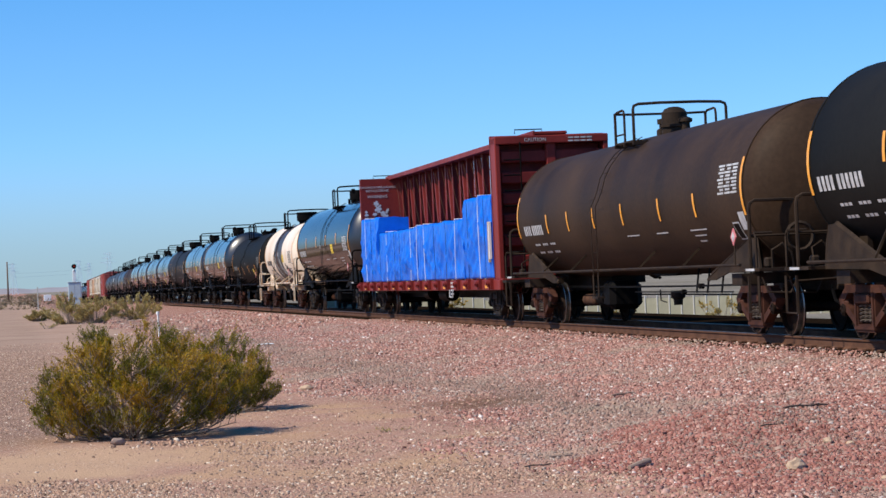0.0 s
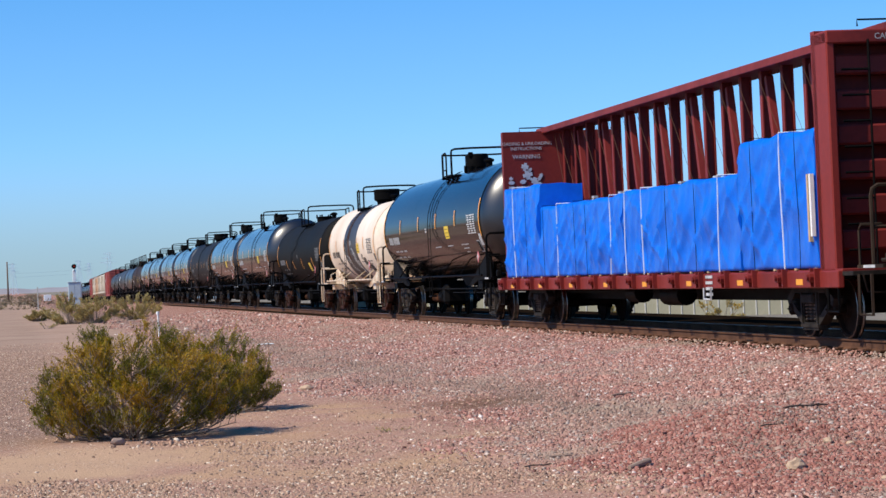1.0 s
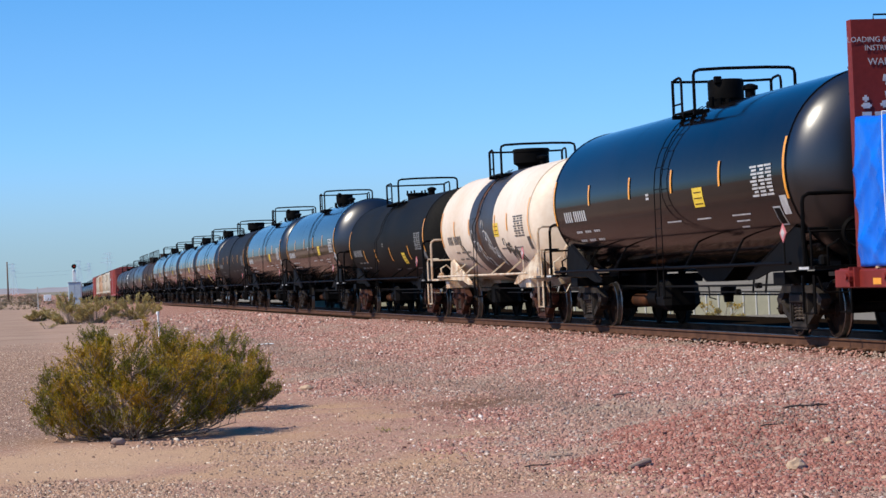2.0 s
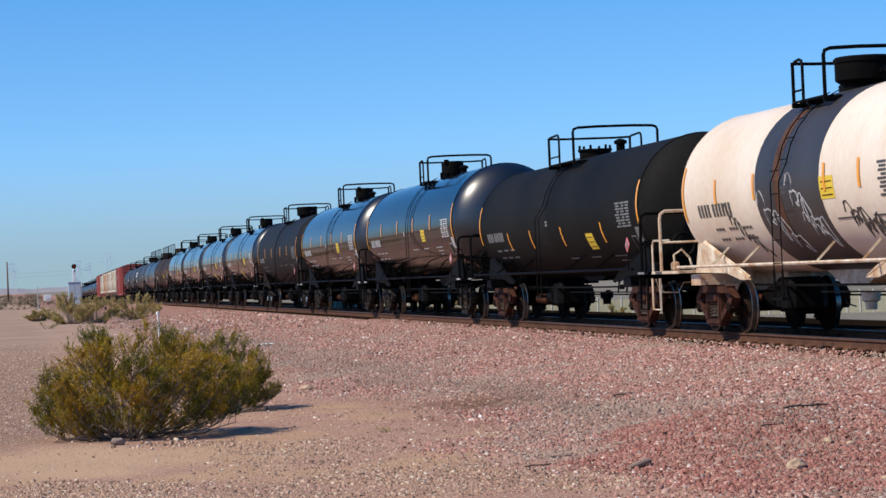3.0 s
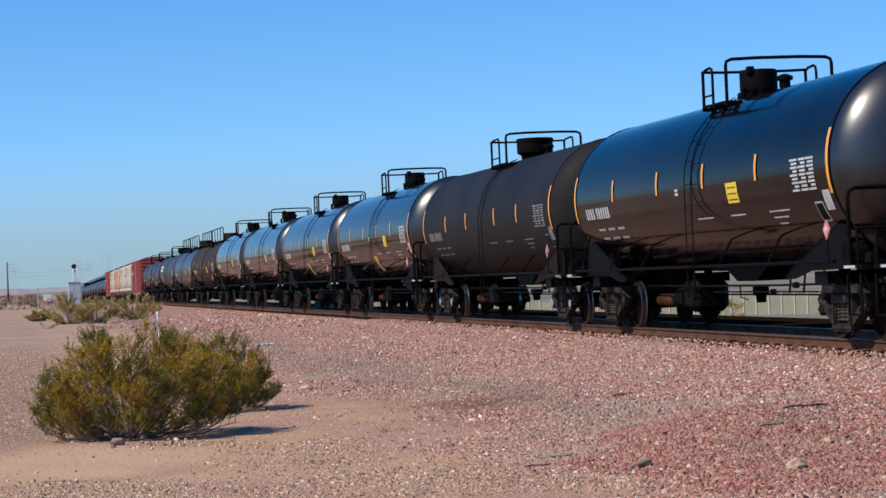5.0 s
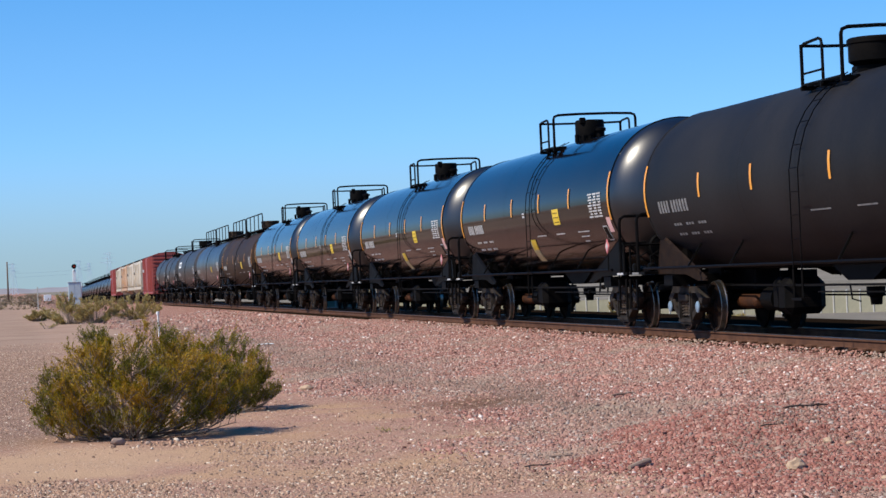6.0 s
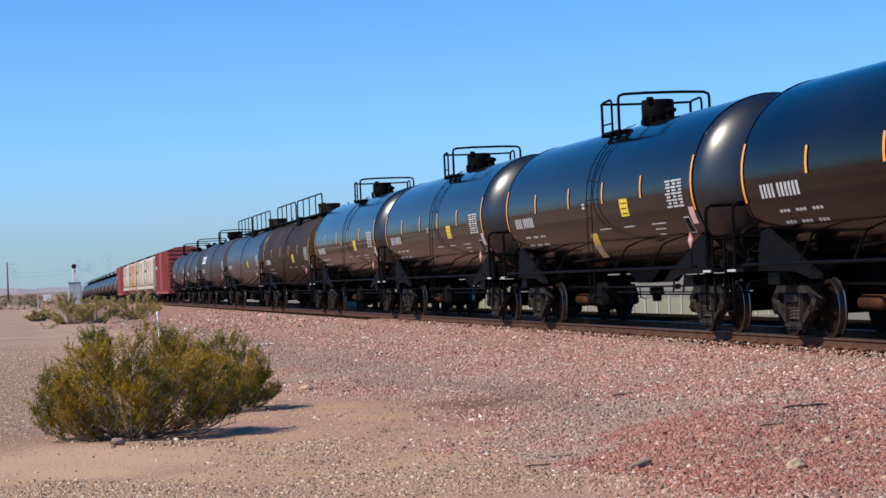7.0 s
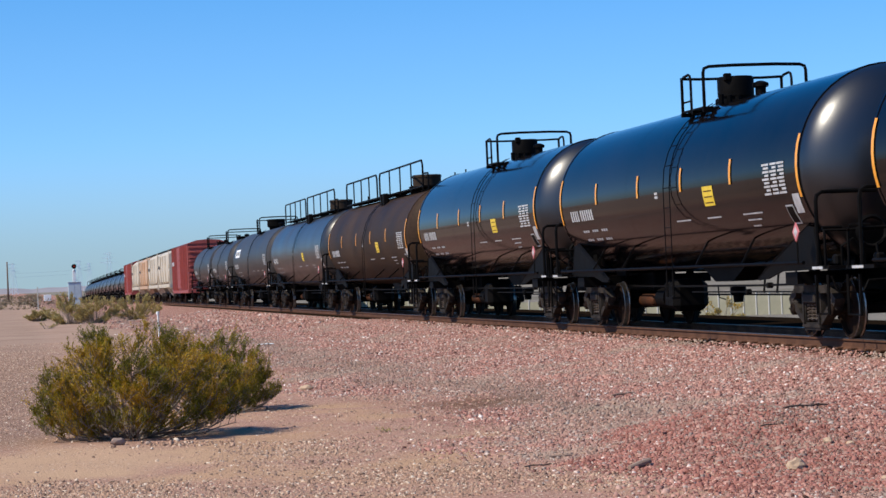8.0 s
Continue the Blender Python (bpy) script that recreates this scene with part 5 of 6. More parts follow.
    for x, z, w, h, tilt in ((-0.92, 3.78, 0.17, 0.20, 12), (-0.86, 3.58, 0.24, 0.22, -12), (-0.70, 3.44, 0.20, 0.16, 24), (-0.98, 3.42, 0.16, 0.10, -8), (-0.55, 3.52, 0.08, 0.20, 30),
                             (-1.28, 3.50, 0.09, 0.10, 0), (-1.27, 3.40, 0.15, 0.08, 0), (-0.62, 3.36, 0.22, 0.08, 0), (-0.80, 3.70, 0.07, 0.12, 40)):
        bm = box(-w / 2, w / 2, -0.003, 0.003, -h / 2, h / 2)
        bmesh.ops.bevel(bm, geom=[e for e in bm.edges if abs(e.verts[0].co.y - e.verts[1].co.y) > 0.001], offset=min(w, h) * 0.3, segments=2, affect="EDGES")
        part("pictogram_shape", bm, M_INK, car, "white safety pictogram shape").matrix_basis = pose(x, yb, z, 0, tilt, 0)
    for k, (x0, x1) in enumerate(((-1.34, -1.20), (-1.15, -0.93), (-0.88, -0.60), (-0.55, -0.40))):
        part("stencil_line", box(x0, x1, yb - 0.004, yb, 3.24, 3.31), M_INK, car)
    o = new("lettering", text_mesh("CAUTION", 0.125, M_INK))
    o.parent, o.matrix_basis = car, pose(-0.42, -H + 0.236, 4.455, 90, 0, 0)
    tagged(o, "white stencilled word CAUTION")
    for z in (4.47, 4.55):
        for k in range(4):
            part("stencil_line", box(0.42 + 0.16 * k, 0.55 + 0.16 * k, -H + 0.232, -H + 0.239, z - 0.045, z - 0.01), M_INK, car)
    return car


LUM_S = 68.75
add_car(lumber_car(LUM_S), LUM_S)


def lumber_load(name, label, y0, y1, ztop, straps, seed, slump=0.0):
    """Bundles wrapped in blue tarpaulin on one side of the centre beam: a creased cover with straps, lumber at the foot."""
    load = thing(name, label, "lumber bundle", "tarped lumber bundles", on_track(LUM_S))
    r = random.Random(seed)
    ny, nz = max(10, int((y1 - y0) / 0.06)), 34
    x_out, x_in = -1.46, -0.46
    bm = bmesh.new()
    rows = []
    for j in range(ny + 1):
        y = y0 + (y1 - y0) * j / ny
        col = []
        for i in range(nz + 9):
            if i <= nz:
                f = i / nz
                z = 1.10 + (ztop - 1.10) * f
                crease = 0.05 * noise.noise((y * 0.8 + seed, z * 1.6, 1.0)) + 0.030 * noise.noise((y * 3.4, z * 1.1 + 0.7 * y, seed))
                for slope, wave, deep in ((1.3, 1.1, 0.060), (-0.8, 1.4, 0.045), (0.15, 1.9, 0.050)):
                    fold = 1 - abs(noise.noise((y * wave + slope * z * wave, z * 0.45 + 0.2 * y, seed + 9.0 * wave))) * 4
                    crease += deep * max(0.0, fold) ** 2
                crease *= 0.35 + 0.65 * math.sin(math.pi * min(1, max(0, f)) ** 0.7)
                x = x_out - crease - 0.02 * math.sin(3.1 * f)
                if i == nz:
                    x += 0.03
                sag = 0.06 * noise.noise((y * 1.2, 3.0, seed)) * f
                col.append(bm.verts.new((x, y, z + sag)))
            else:
                g = (i - nz) / 8
                col.append(bm.verts.new((x_out + (x_in - x_out) * g, y, ztop + 0.06 * noise.noise((y * 1.2, 3.0, seed)) * (1 - g) + 0.025 * noise.noise((y * 1.5, g * 3, seed)) + 0.02 * (1 - g))))
        rows.append(col)
    for a, b in zip(rows, rows[1:]):
        for i in range(len(a) - 1):
            f = bm.faces.new((a[i], a[i + 1], b[i + 1], b[i]))
            f.smooth = True
    # closed ends, back and bottom
    foot0, foot1 = bm.verts.new((x_in, y0, 1.10)), bm.verts.new((x_in, y1, 1.10))
    bm.faces.new([foot0] + rows[0]), bm.faces.new([foot1] + rows[-1])
    bm.faces.new([r_[-1] for r_ in rows] + [foot1, foot0])
    bm.faces.new([r_[0] for r_ in rows] + [foot1, foot0])
    part("tarpaulin", bm, M_TARP, load, "creased blue tarpaulin")
    for y, wide in straps:
        pts = [Vector((x_out - 0.075 - 0.02 * noise.noise((y, z * 0.7, 2.0)), y + 0.03 * math.sin(z * 1.7 + y), z)) for z in np.linspace(1.08, ztop + 0.03, 9)]
        part("strap", pipe(pts + [Vector((x_in, y, ztop + 0.04))], 0.012 if wide else 0.006, n=4), M_STRAP if wide else M_STEEL, load, "white band" if wide else "thin steel cable")
    if y0 < -11:
        for k in range(2):
            part("edge_board", box(-1.56, -1.50, y0 + 0.10 - 0.11 * k, y0 + 0.17 - 0.11 * k, 1.50 + 0.08 * k, 2.52), (M_WOOD, M_STRAP)[k], load, "pale edge board")
    y = y0 + 0.1
    while y < y1 - 0.5:
        ln = r.uniform(0.3, 0.6)
        part("timber_bearer", box(x_out - 0.02, x_in, y, y + 0.09, 1.075, 1.105), M_WOOD, load)
        y += ln + 0.55
    return load


LOADS = [
    lumber_load("lumber_bundle", "tall lumber bundle in creased blue tarpaulin on the flatcar", -11.18, -7.50, 3.20, [(-9.75, True), (-8.3, False), (-10.5, False)], 3),
    lumber_load("lumber_bundle", "long low lumber bundle in blue tarpaulin with white bands", -7.48, -0.05, 2.70, [(-6.4, True), (-1.56, True), (-0.3, True), (-3.2, False), (-5.0, False)], 7),
    lumber_load("lumber_bundle", "low lumber bundle in blue tarpaulin with white bands", -0.03, 7.30, 2.66, [(0.9, True), (5.5, True), (2.9, False), (3.9, False), (6.8, False)], 9),
    lumber_load("lumber_bundle", "tall lumber bundle in blue tarpaulin at the bulkhead", 7.32, 11.15, 3.20, [(9.9, True), (8.6, False)], 13),
]
for ld in LOADS:
    TRAIN.append((ld, LUM_S))


# ---------------------------------------------------------------- boxcars and hoppers
def boxcar(s, half=9.0):
    car = thing("boxcar", "faded red steel boxcar with ribbed sides", "boxcar", "freight train cars", on_track(s))
    part("body", box(-1.48, 1.48, -half, half, 1.02, 4.30, bevel=0.03), M_BOXRED, car)
    for sx in (-1, 1):
        for k in range(17):
            y = -half + 0.5 + k * (2 * half - 1.0) / 16
            if abs(y) > 1.7:
                part("side_post", box(*sorted((sx * 1.48, sx * 1.54)), y - 0.06, y + 0.06, 1.02, 4.22, bevel=0.01), M_BOXRED, car)
        d = part("sliding_door", box(*sorted((sx * 1.49, sx * 1.56)), -1.6, 1.6, 1.15, 4.15, bevel=0.01), M_BOXRED, car)
        for k in range(6):
            part("door_rib", box(*sorted((sx * 1.56, sx * 1.59)), -1.5, 1.5, 1.4 + 0.46 * k, 1.5 + 0.46 * k), M_BOXRED, d)
        part("sill", box(*sorted((sx * 1.40, sx * 1.50)), -half, half, 0.80, 1.02), M_BOXRED, car)
    bm = bmesh.new()
    vs = [bm.verts.new((x, y, z)) for y in (-half - 0.05, half + 0.05) for x, z in ((-1.52, 4.28), (-0.8, 4.52), (0, 4.58), (0.8, 4.52), (1.52, 4.28))]
    for i in range(4):
        bm.faces.new((vs[i], vs[i + 1], vs[i + 6], vs[i + 5]))
    bm.faces.new(vs[:5]), bm.faces.new(vs[5:]), bm.faces.new((vs[0], vs[4], vs[9], vs[5]))
    part("roof", bm, M_BOXRED, car)
    for sgn in (-1, 1):
        for k in range(9):
            part("end_corrugation", box(-1.38, 1.38, *sorted((sgn * half, sgn * (half + 0.06))), 1.3 + 0.33 * k, 1.47 + 0.33 * k, bevel=0.03), M_BOXRED, car)
        for k in range(7):
            part("ladder_rung", rod((-1.4, sgn * (half + 0.12), 1.2 + 0.42 * k), (-0.95, sgn * (half + 0.12), 1.2 + 0.42 * k), 0.02, n=4), M_BOXRED, car)
        part("end_sill", box(-1.4, 1.4, *sorted((sgn * half, sgn * (half + 0.12))), 0.80, 1.1), M_BOXRED, car)
        coupler(car, sgn * (half + 0.35), sgn)
        truck(car, sgn * (half - 2.0), M_STEEL, M_TRUCK)
    part("centre_sill", box(-0.3, 0.3, -half, half, 0.6, 1.02), M_STEEL, car)
    for k in range(4):
        part("stencil_bar", box(-1.546, -1.54, half - 3.4 + 0.6 * k, half - 2.95 + 0.6 * k, 2.9, 3.2), M_INK, car)
    return car


def hopper(s, paint, label, half=7.7):
    car = thing("covered_hopper", label, "hopper car", "freight train cars", on_track(s))
    bm = bmesh.new()
    prof = [(-0.9, 1.35), (-1.50, 1.75), (-1.56, 2.8), (-1.46, 3.95), (-1.0, 4.30), (0, 4.42), (1.0, 4.30), (1.46, 3.95), (1.56, 2.8), (1.50, 1.75), (0.9, 1.35)]
    rings = []
    for y, k in ((-half, 0.0), (-half + 1.6, 1.0), (half - 1.6, 1.0), (half, 0.0)):
        rings.append([bm.verts.new((x, y, z if k else max(z, 2.7))) for x, z in prof])
    for a, b in zip(rings, rings[1:]):
        for i in range(len(prof)):
            bm.faces.new((a[i], a[(i + 1) % len(prof)], b[(i + 1) % len(prof)], b[i]))
    bm.faces.new(rings[0]), bm.faces.new(rings[-1])
    part("hopper_body", bm, paint, car, smooth=True)
    for sx in (-1, 1):
        part("side_sill", box(*sorted((sx * 1.42, sx * 1.55)), -half - 0.4, half + 0.4, 1.30, 1.58), paint, car)
        for y in (-half * 0.45, 0, half * 0.45):
            part("side_rib", box(*sorted((sx * 1.52, sx * 1.60)), y - 0.06, y + 0.06, 1.6, 3.9), paint, car)
        for sgn in (-1, 1):
            part("end_ladder_rail", rod((sx * 1.5, sgn * (half + 0.3), 1.1), (sx * 1.5, sgn * (half + 0.3), 4.3), 0.03, n=4), paint, car)
            part("end_post", box(*sorted((sx * 1.25, sx * 1.45)), *sorted((sgn * (half + 0.2), sgn * (half + 0.35))), 1.3, 3.9), paint, car)
    for k in range(3):
        y = (-1 + k) * 4.2
        bm = bmesh.new()
        vs = [bm.verts.new(c) for c in ((-1.3, y - 1.8, 1.7), (1.3, y - 1.8, 1.7), (1.3, y + 1.8, 1.7), (-1.3, y + 1.8, 1.7), (-0.45, y - 0.5, 0.5), (0.45, y - 0.5, 0.5), (0.45, y + 0.5, 0.5), (-0.45, y + 0.5, 0.5))]
        for q in ((0, 3, 2, 1), (4, 5, 6, 7), (0, 1, 5, 4), (1, 2, 6, 5), (2, 3, 7, 6), (3, 0, 4, 7)):
            bm.faces.new([vs[i] for i in q])
        part("discharge_chute", bm, paint, car)
    part("roof_walkway", box(-0.75, 0.75, -half - 0.3, half + 0.3, 4.50, 4.54), M_STEEL, car)
    for k in range(8):
        part("walkway_bracket", box(-0.7, 0.7, -half + 0.3 + k * (2 * half - 0.6) / 7 - 0.04, -half + 0.3 + k * (2 * half - 0.6) / 7 + 0.04, 4.36, 4.50), M_STEEL, car)
    for sgn in (-1, 1):
        part("end_platform", box(-1.5, 1.5, *sorted((sgn * half, sgn * (half + 0.4))), 1.25, 1.32), paint, car)
        coupler(car, sgn * (half + 0.55), sgn)
        truck(car, sgn * (half - 1.1), M_STEEL, M_TRUCK)
    part("stencil_bar", box(-1.63, -1.60, half - 3.2, half - 1.6, 2.9, 3.15), M_DARKINK, car)
    return car


box1 = add_car(boxcar(369.4), 369.4)
hop = add_car(hopper(390.2, M_HOPPER, "pale grey covered hopper car with roof walkway"), 390.2)
add_car(copy_thing(hop, on_track(407.4)), 407.4)
add_car(hopper(425.6, M_ORANGE, "faded orange covered hopper car with roof walkway"), 425.6)
add_car(copy_thing(hop, on_track(443.8)), 443.8)
add_car(copy_thing(box1, on_track(464.9)), 464.9)
far_short = tank_car("tank_car", "dusty dark grey tank car far down the train", 484.2, half=7.6, R=1.36, zc=2.30, paint=M_SEMI, dashes=None, sign=False, reservoir=M_STEEL)
add_car(far_short, 484.2)
for k in range(1, 12):
    s = 484.2 + 18.3 * k
    add_car(copy_thing(far_short, on_track(s)), s)


# ---------------------------------------------------------------- trackside things
def leaf_cloud(pts, dirs, size, rng, mats, parent, name, label="", spread=0.6, slim=1.0):
    """Small folded leaves at the given places, as one foliage part."""
    k = len(pts)
    d = dirs + rng.normal(0, spread, (k, 3)) + np.array((0, 0, 0.35))
    d /= np.linalg.norm(d, axis=1)[:, None]
    a = np.cross(d, rng.normal(0, 1, (k, 3)))
    a /= np.linalg.norm(a, axis=1)[:, None]
    ln = (size * rng.uniform(0.6, 1.4, k))[:, None]
    wd = ln * rng.uniform(0.35, 0.6, k)[:, None] * slim
    nrm = np.cross(d, a)
    quad = np.stack([pts, pts + d * ln * 0.5 + a * wd * 0.5 + nrm * wd * 0.15, pts + d * ln, pts + d * ln * 0.5 - a * wd * 0.5 + nrm * wd * 0.15], 1).reshape(-1, 3)
    me = bpy.data.meshes.new(name)
    me.vertices.add(len(quad))
    me.vertices.foreach_set("co", quad.ravel())
    me.loops.add(4 * k)
    me.loops.foreach_set("vertex_index", np.arange(4 * k))
    me.polygons.add(k)
    me.polygons.foreach_set("loop_start", np.arange(k) * 4)
    me.polygons.foreach_set("loop_total", np.full(k, 4))
    me.update(calc_edges=True)
    me.materials.append(mats)
    o = new(name, me)
    o.parent = parent
    return tagged(o, label)


def bush(name, label, x, y, wide, tall, stems, leaves, leaf_size, seed, mats, lean=0.0, twig_r=0.011):
    """Desert shrub: many thin stems fanning from the root, twigs, and small leaves in uneven tufts."""
    z = float(ground_z(x, y))
    thing_ob = thing(name, label, "bush", m=pose(x, y, z - 0.02))
    rng_b = np.random.default_rng(seed)
    bm = bmesh.new()
    tuft = []
    nc = max(4, stems // 4)
    heights = rng_b.permutation((np.arange(nc) + 0.5) / nc) ** 1.15
    clumps = [(2.39996 * k + seed + rng_b.normal(0, 0.12), 0.05 + 0.95 * heights[k]) for k in range(nc)]
    for i in range(stems):
        az, up = clumps[i % len(clumps)]
        az += rng_b.normal(0, 0.10)
        up = min(1.0, max(0.04, up + rng_b.normal(0, 0.045)))
        lump = 0.90 + 0.46 * noise.noise((math.cos(az) * 1.5 + seed, math.sin(az) * 1.5, up * 1.8))
        # widest at a third of its height, skirted to the ground, rounded over the top
        girth = np.interp(up, (0.0, 0.12, 0.35, 0.6, 0.8, 1.0), (0.68, 0.90, 1.0, 1.0, 0.90, 0.58))
        rr = girth * wide / 2 * lump * (0.82 + 0.18 * rng_b.uniform(0.0, 1.0)) * (0.6 if i % 3 == 0 else 1.0)
        tip = Vector((rr * math.cos(az) + lean * up, rr * math.sin(az) * 0.85, up * tall * (0.74 + 0.26 * lump) + 0.02))
        root = Vector((rng_b.normal(0, 0.06) * wide + 0.16 * tip.x, rng_b.normal(0, 0.05) * wide + 0.16 * tip.y, 0))
        mid = root.lerp(tip, 0.5) + Vector((rng_b.normal(0, 0.05), rng_b.normal(0, 0.05), -0.05)) * wide / 3
        prev = root
        for j in range(1, 6):
            f = j / 5
            p = root * (1 - f) ** 2 + mid * 2 * f * (1 - f) + tip * f * f
            rod(prev, p, twig_r * (1.15 - 0.9 * (f - 0.2)), bm, 4, twig_r * (1.15 - 0.9 * f))
            prev = p
        for j in range(10):
            f = rng_b.uniform(0.62, 1.0)
            b = root * (1 - f) ** 2 + mid * 2 * f * (1 - f) + tip * f * f
            out = Vector((math.cos(az) * 0.45, math.sin(az) * 0.45, 0.75)) + Vector(rng_b.normal(0, 0.42, 3))
            e = b + out.normalized() * rng_b.uniform(0.08, 0.20) * wide / 3
            e.z = max(e.z, 0.03)
            rod(b, e, twig_r * 0.4, bm, 3, twig_r * 0.15)
            tuft.append((b, e))
    part("woody_base", bm, M_STEM, thing_ob, "grey-brown woody stems")
    per = max(1, leaves // len(tuft))
    sets = [([], []) for _ in mats]
    for k, (b, e) in enumerate(tuft):
        pick = 0 if noise.noise((b.x * 1.9 + seed, b.y * 1.9, b.z * 2.4)) + rng_b.normal(0, 0.18) < 0.05 else len(mats) - 1
        f = rng_b.uniform(0.1, 1.12, per)[:, None]
        p = np.array(b)[None] * (1 - f) + np.array(e)[None] * f + rng_b.normal(0, 0.022 * wide / 3, (per, 3))
        sets[pick][0].append(p)
        sets[pick][1].append(np.repeat(np.array((e - b).normalized())[None], per, 0))
    for (p, d), m in zip(sets, mats):
        if p:
            leaf_cloud(np.concatenate(p), np.concatenate(d), leaf_size, rng_b, m, thing_ob, "foliage", m.name, 0.4, 0.75)
    return thing_ob


def creosote(label, x, y, wide, tall, stems, seed, skirt=0.25, lean=0.0):
    """Near creosote bush: bare grey stems fan from the root and fork; feathery tufts of small leaves sit on the outer forks."""
    ob = thing("creosote_bush", label, "bush", m=pose(x, y, float(ground_z(x, y)) - 0.02))
    g = np.random.default_rng(seed)
    order = g.permutation((np.arange(stems) + 0.5) / stems) ** 1.2
    wood = bmesh.new()
    paints = (M_LEAF, M_LEAFB, M_LEAFG)
    sets = [([], []) for _ in paints]
    for i in range(stems):
        az = 2.39996 * i + g.normal(0, 0.25)
        up = order[i]
        lump = 1.0 + 0.46 * noise.noise((math.cos(az) * 1.5 + seed, math.sin(az) * 1.5, up * 1.8)) + g.normal(0, 0.05)
        reach = wide / 2 * lump * float(np.interp(up, (0, 0.2, 0.45, 0.75, 1.0), (0.92, 1.0, 0.96, 0.72, 0.25)))
        tip = Vector((reach * math.cos(az) + lean * up, 0.8 * reach * math.sin(az), tall * (skirt * (1 - up) + up) * (0.84 + 0.16 * lump)))
        root = Vector((0.10 * math.cos(az) + g.normal(0, 0.05), 0.10 * math.sin(az) + g.normal(0, 0.05), 0.0))
        bow = root.lerp(tip, 0.5) + Vector((0.10 * math.cos(az), 0.10 * math.sin(az), -0.10 * (1 - up)))

        def along(f):
            return root * (1 - f) ** 2 + bow * 2 * f * (1 - f) + tip * f * f

        prev = root
        for k in range(1, 7):
            p = along(k / 6) + Vector(g.normal(0, 0.012, 3))
            rod(prev, p, 0.0125 - 0.0014 * (k - 1), wood, 4, 0.0125 - 0.0014 * k)
            prev = p
        for k in range(6):
            f = ((0.42, 0.56, 0.70, 0.82, 0.92, 1.0) if up < 0.16 else (0.60, 0.70, 0.79, 0.87, 0.94, 1.0))[k]
            b = along(f)
            side = Vector((math.cos(az), math.sin(az), 0)) * g.uniform(0.1, 0.7) + Vector((-math.sin(az), math.cos(az), 0)) * g.normal(0, 0.75) + Vector((0, 0, g.uniform(0.35, 0.95)))
            size = g.uniform(0.11, 0.27)
            e = b + side.normalized() * size * 1.15
            e.z = max(e.z, 0.05)
            rod(b, e, 0.0055, wood, 3, 0.0025)
            hue = noise.noise((e.x * 2.1 + seed, e.y * 2.1, e.z * 2.6)) + g.normal(0, 0.16)
            pick = 1 if hue < -0.12 else 2 if hue > 0.17 else 0
            # feathery broom of leafy twigs on the fork
            for q in range(int(g.integers(6, 10))):
                root_q = b.lerp(e, g.uniform(0.25, 0.95))
                d = (side.normalized() * 0.7 + Vector((0, 0, 0.55)) + Vector(g.normal(0, 0.42, 3))).normalized()
                end_q = root_q + d * size * g.uniform(0.5, 0.95)
                end_q.z = max(end_q.z, 0.03)
                rod(root_q, end_q, 0.0028, wood, 3, 0.001)
                n = 22
                ff = g.uniform(0.1, 1.05, n)[:, None]
                pts = np.array(root_q)[None] * (1 - ff) + np.array(end_q)[None] * ff + g.normal(0, 0.012, (n, 3))
                sets[pick][0].append(pts)
                sets[pick][1].append(np.repeat(np.array(d)[None], n, 0))
    part("woody_base", wood, M_STEM, ob, "grey-brown forking woody stems")
    for (p, d), m in zip(sets, paints):
        if p:
            leaf_cloud(np.concatenate(p), np.concatenate(d), 0.026, g, m, ob, "foliage", m.name, 0.38, 0.8)
    return ob


creosote("wide olive creosote bush with golden tufts on bare dirt", 1.52, 29.35, 2.20, 1.22, 118, 4, skirt=0.10)
creosote("smaller olive creosote bush behind the wide one", 2.95, 34.3, 1.75, 0.95, 64, 12, skirt=0.12, lean=0.05)
for x, y, w, t, sd in ((3.55, 131, 3.0, 1.75, 21), (5.0, 130, 2.6, 1.5, 22), (7.5, 136, 3.0, 1.5, 24), (2.2, 150, 1.8, 0.7, 25)):
    bush("creosote_bush", "dusty olive creosote bush further along the line", x, y, w, t, 90, 15000, 0.075, sd, [M_LEAFD], twig_r=0.012)
bush("scrub_tuft", "small dry golden tuft beside the white post", 5.75, 82, 0.6, 0.36, 14, 700, 0.04, 31, [M_LEAFG])
bush("scrub_tuft", "low dead scrub by the dirt track", 2.2, 118, 1.2, 0.32, 18, 600, 0.05, 32, [M_LEAFD])

for x, y, w, sd in ((4.5, 27.8, 0.55, 33),):
    bush("scrub_tuft", "sparse dry greenish grass on the dirt", x, y, w, 0.05, 10, 260, 0.018, sd, [M_LEAFD], twig_r=0.003)

# thin far scrub on the plain
rs = np.random.default_rng(77)
pts, dirs = [], []
for k in range(420):
    cy = rs.uniform(230, 1500)
    cx = rs.uniform(-0.06 * cy - 25, 0.012 * cy + 4)
    if cx > 6 and cy < 480:
        continue
    w, h = rs.uniform(0.7, 2.6), rs.uniform(0.5, 1.3)
    n = 110
    p = rs.normal(0, 1, (n, 3)) * (w / 2.4, w / 2.4, h / 2.6)
    p[:, 2] = np.abs(p[:, 2])
    pts.append(p + (cx, cy, 0))
    dirs.append(rs.normal(0, 1, (n, 3)))
pts, dirs = np.concatenate(pts), np.concatenate(dirs)
pts[:, 2] += ground_z(pts[:, 0], pts[:, 1])
far_scrub = leaf_cloud(pts, dirs, 0.34, rs, M_LEAFF, None, "far_scrub")
tagged(far_scrub, "thin olive desert scrub across the plain", "scrub", kind="stuff")

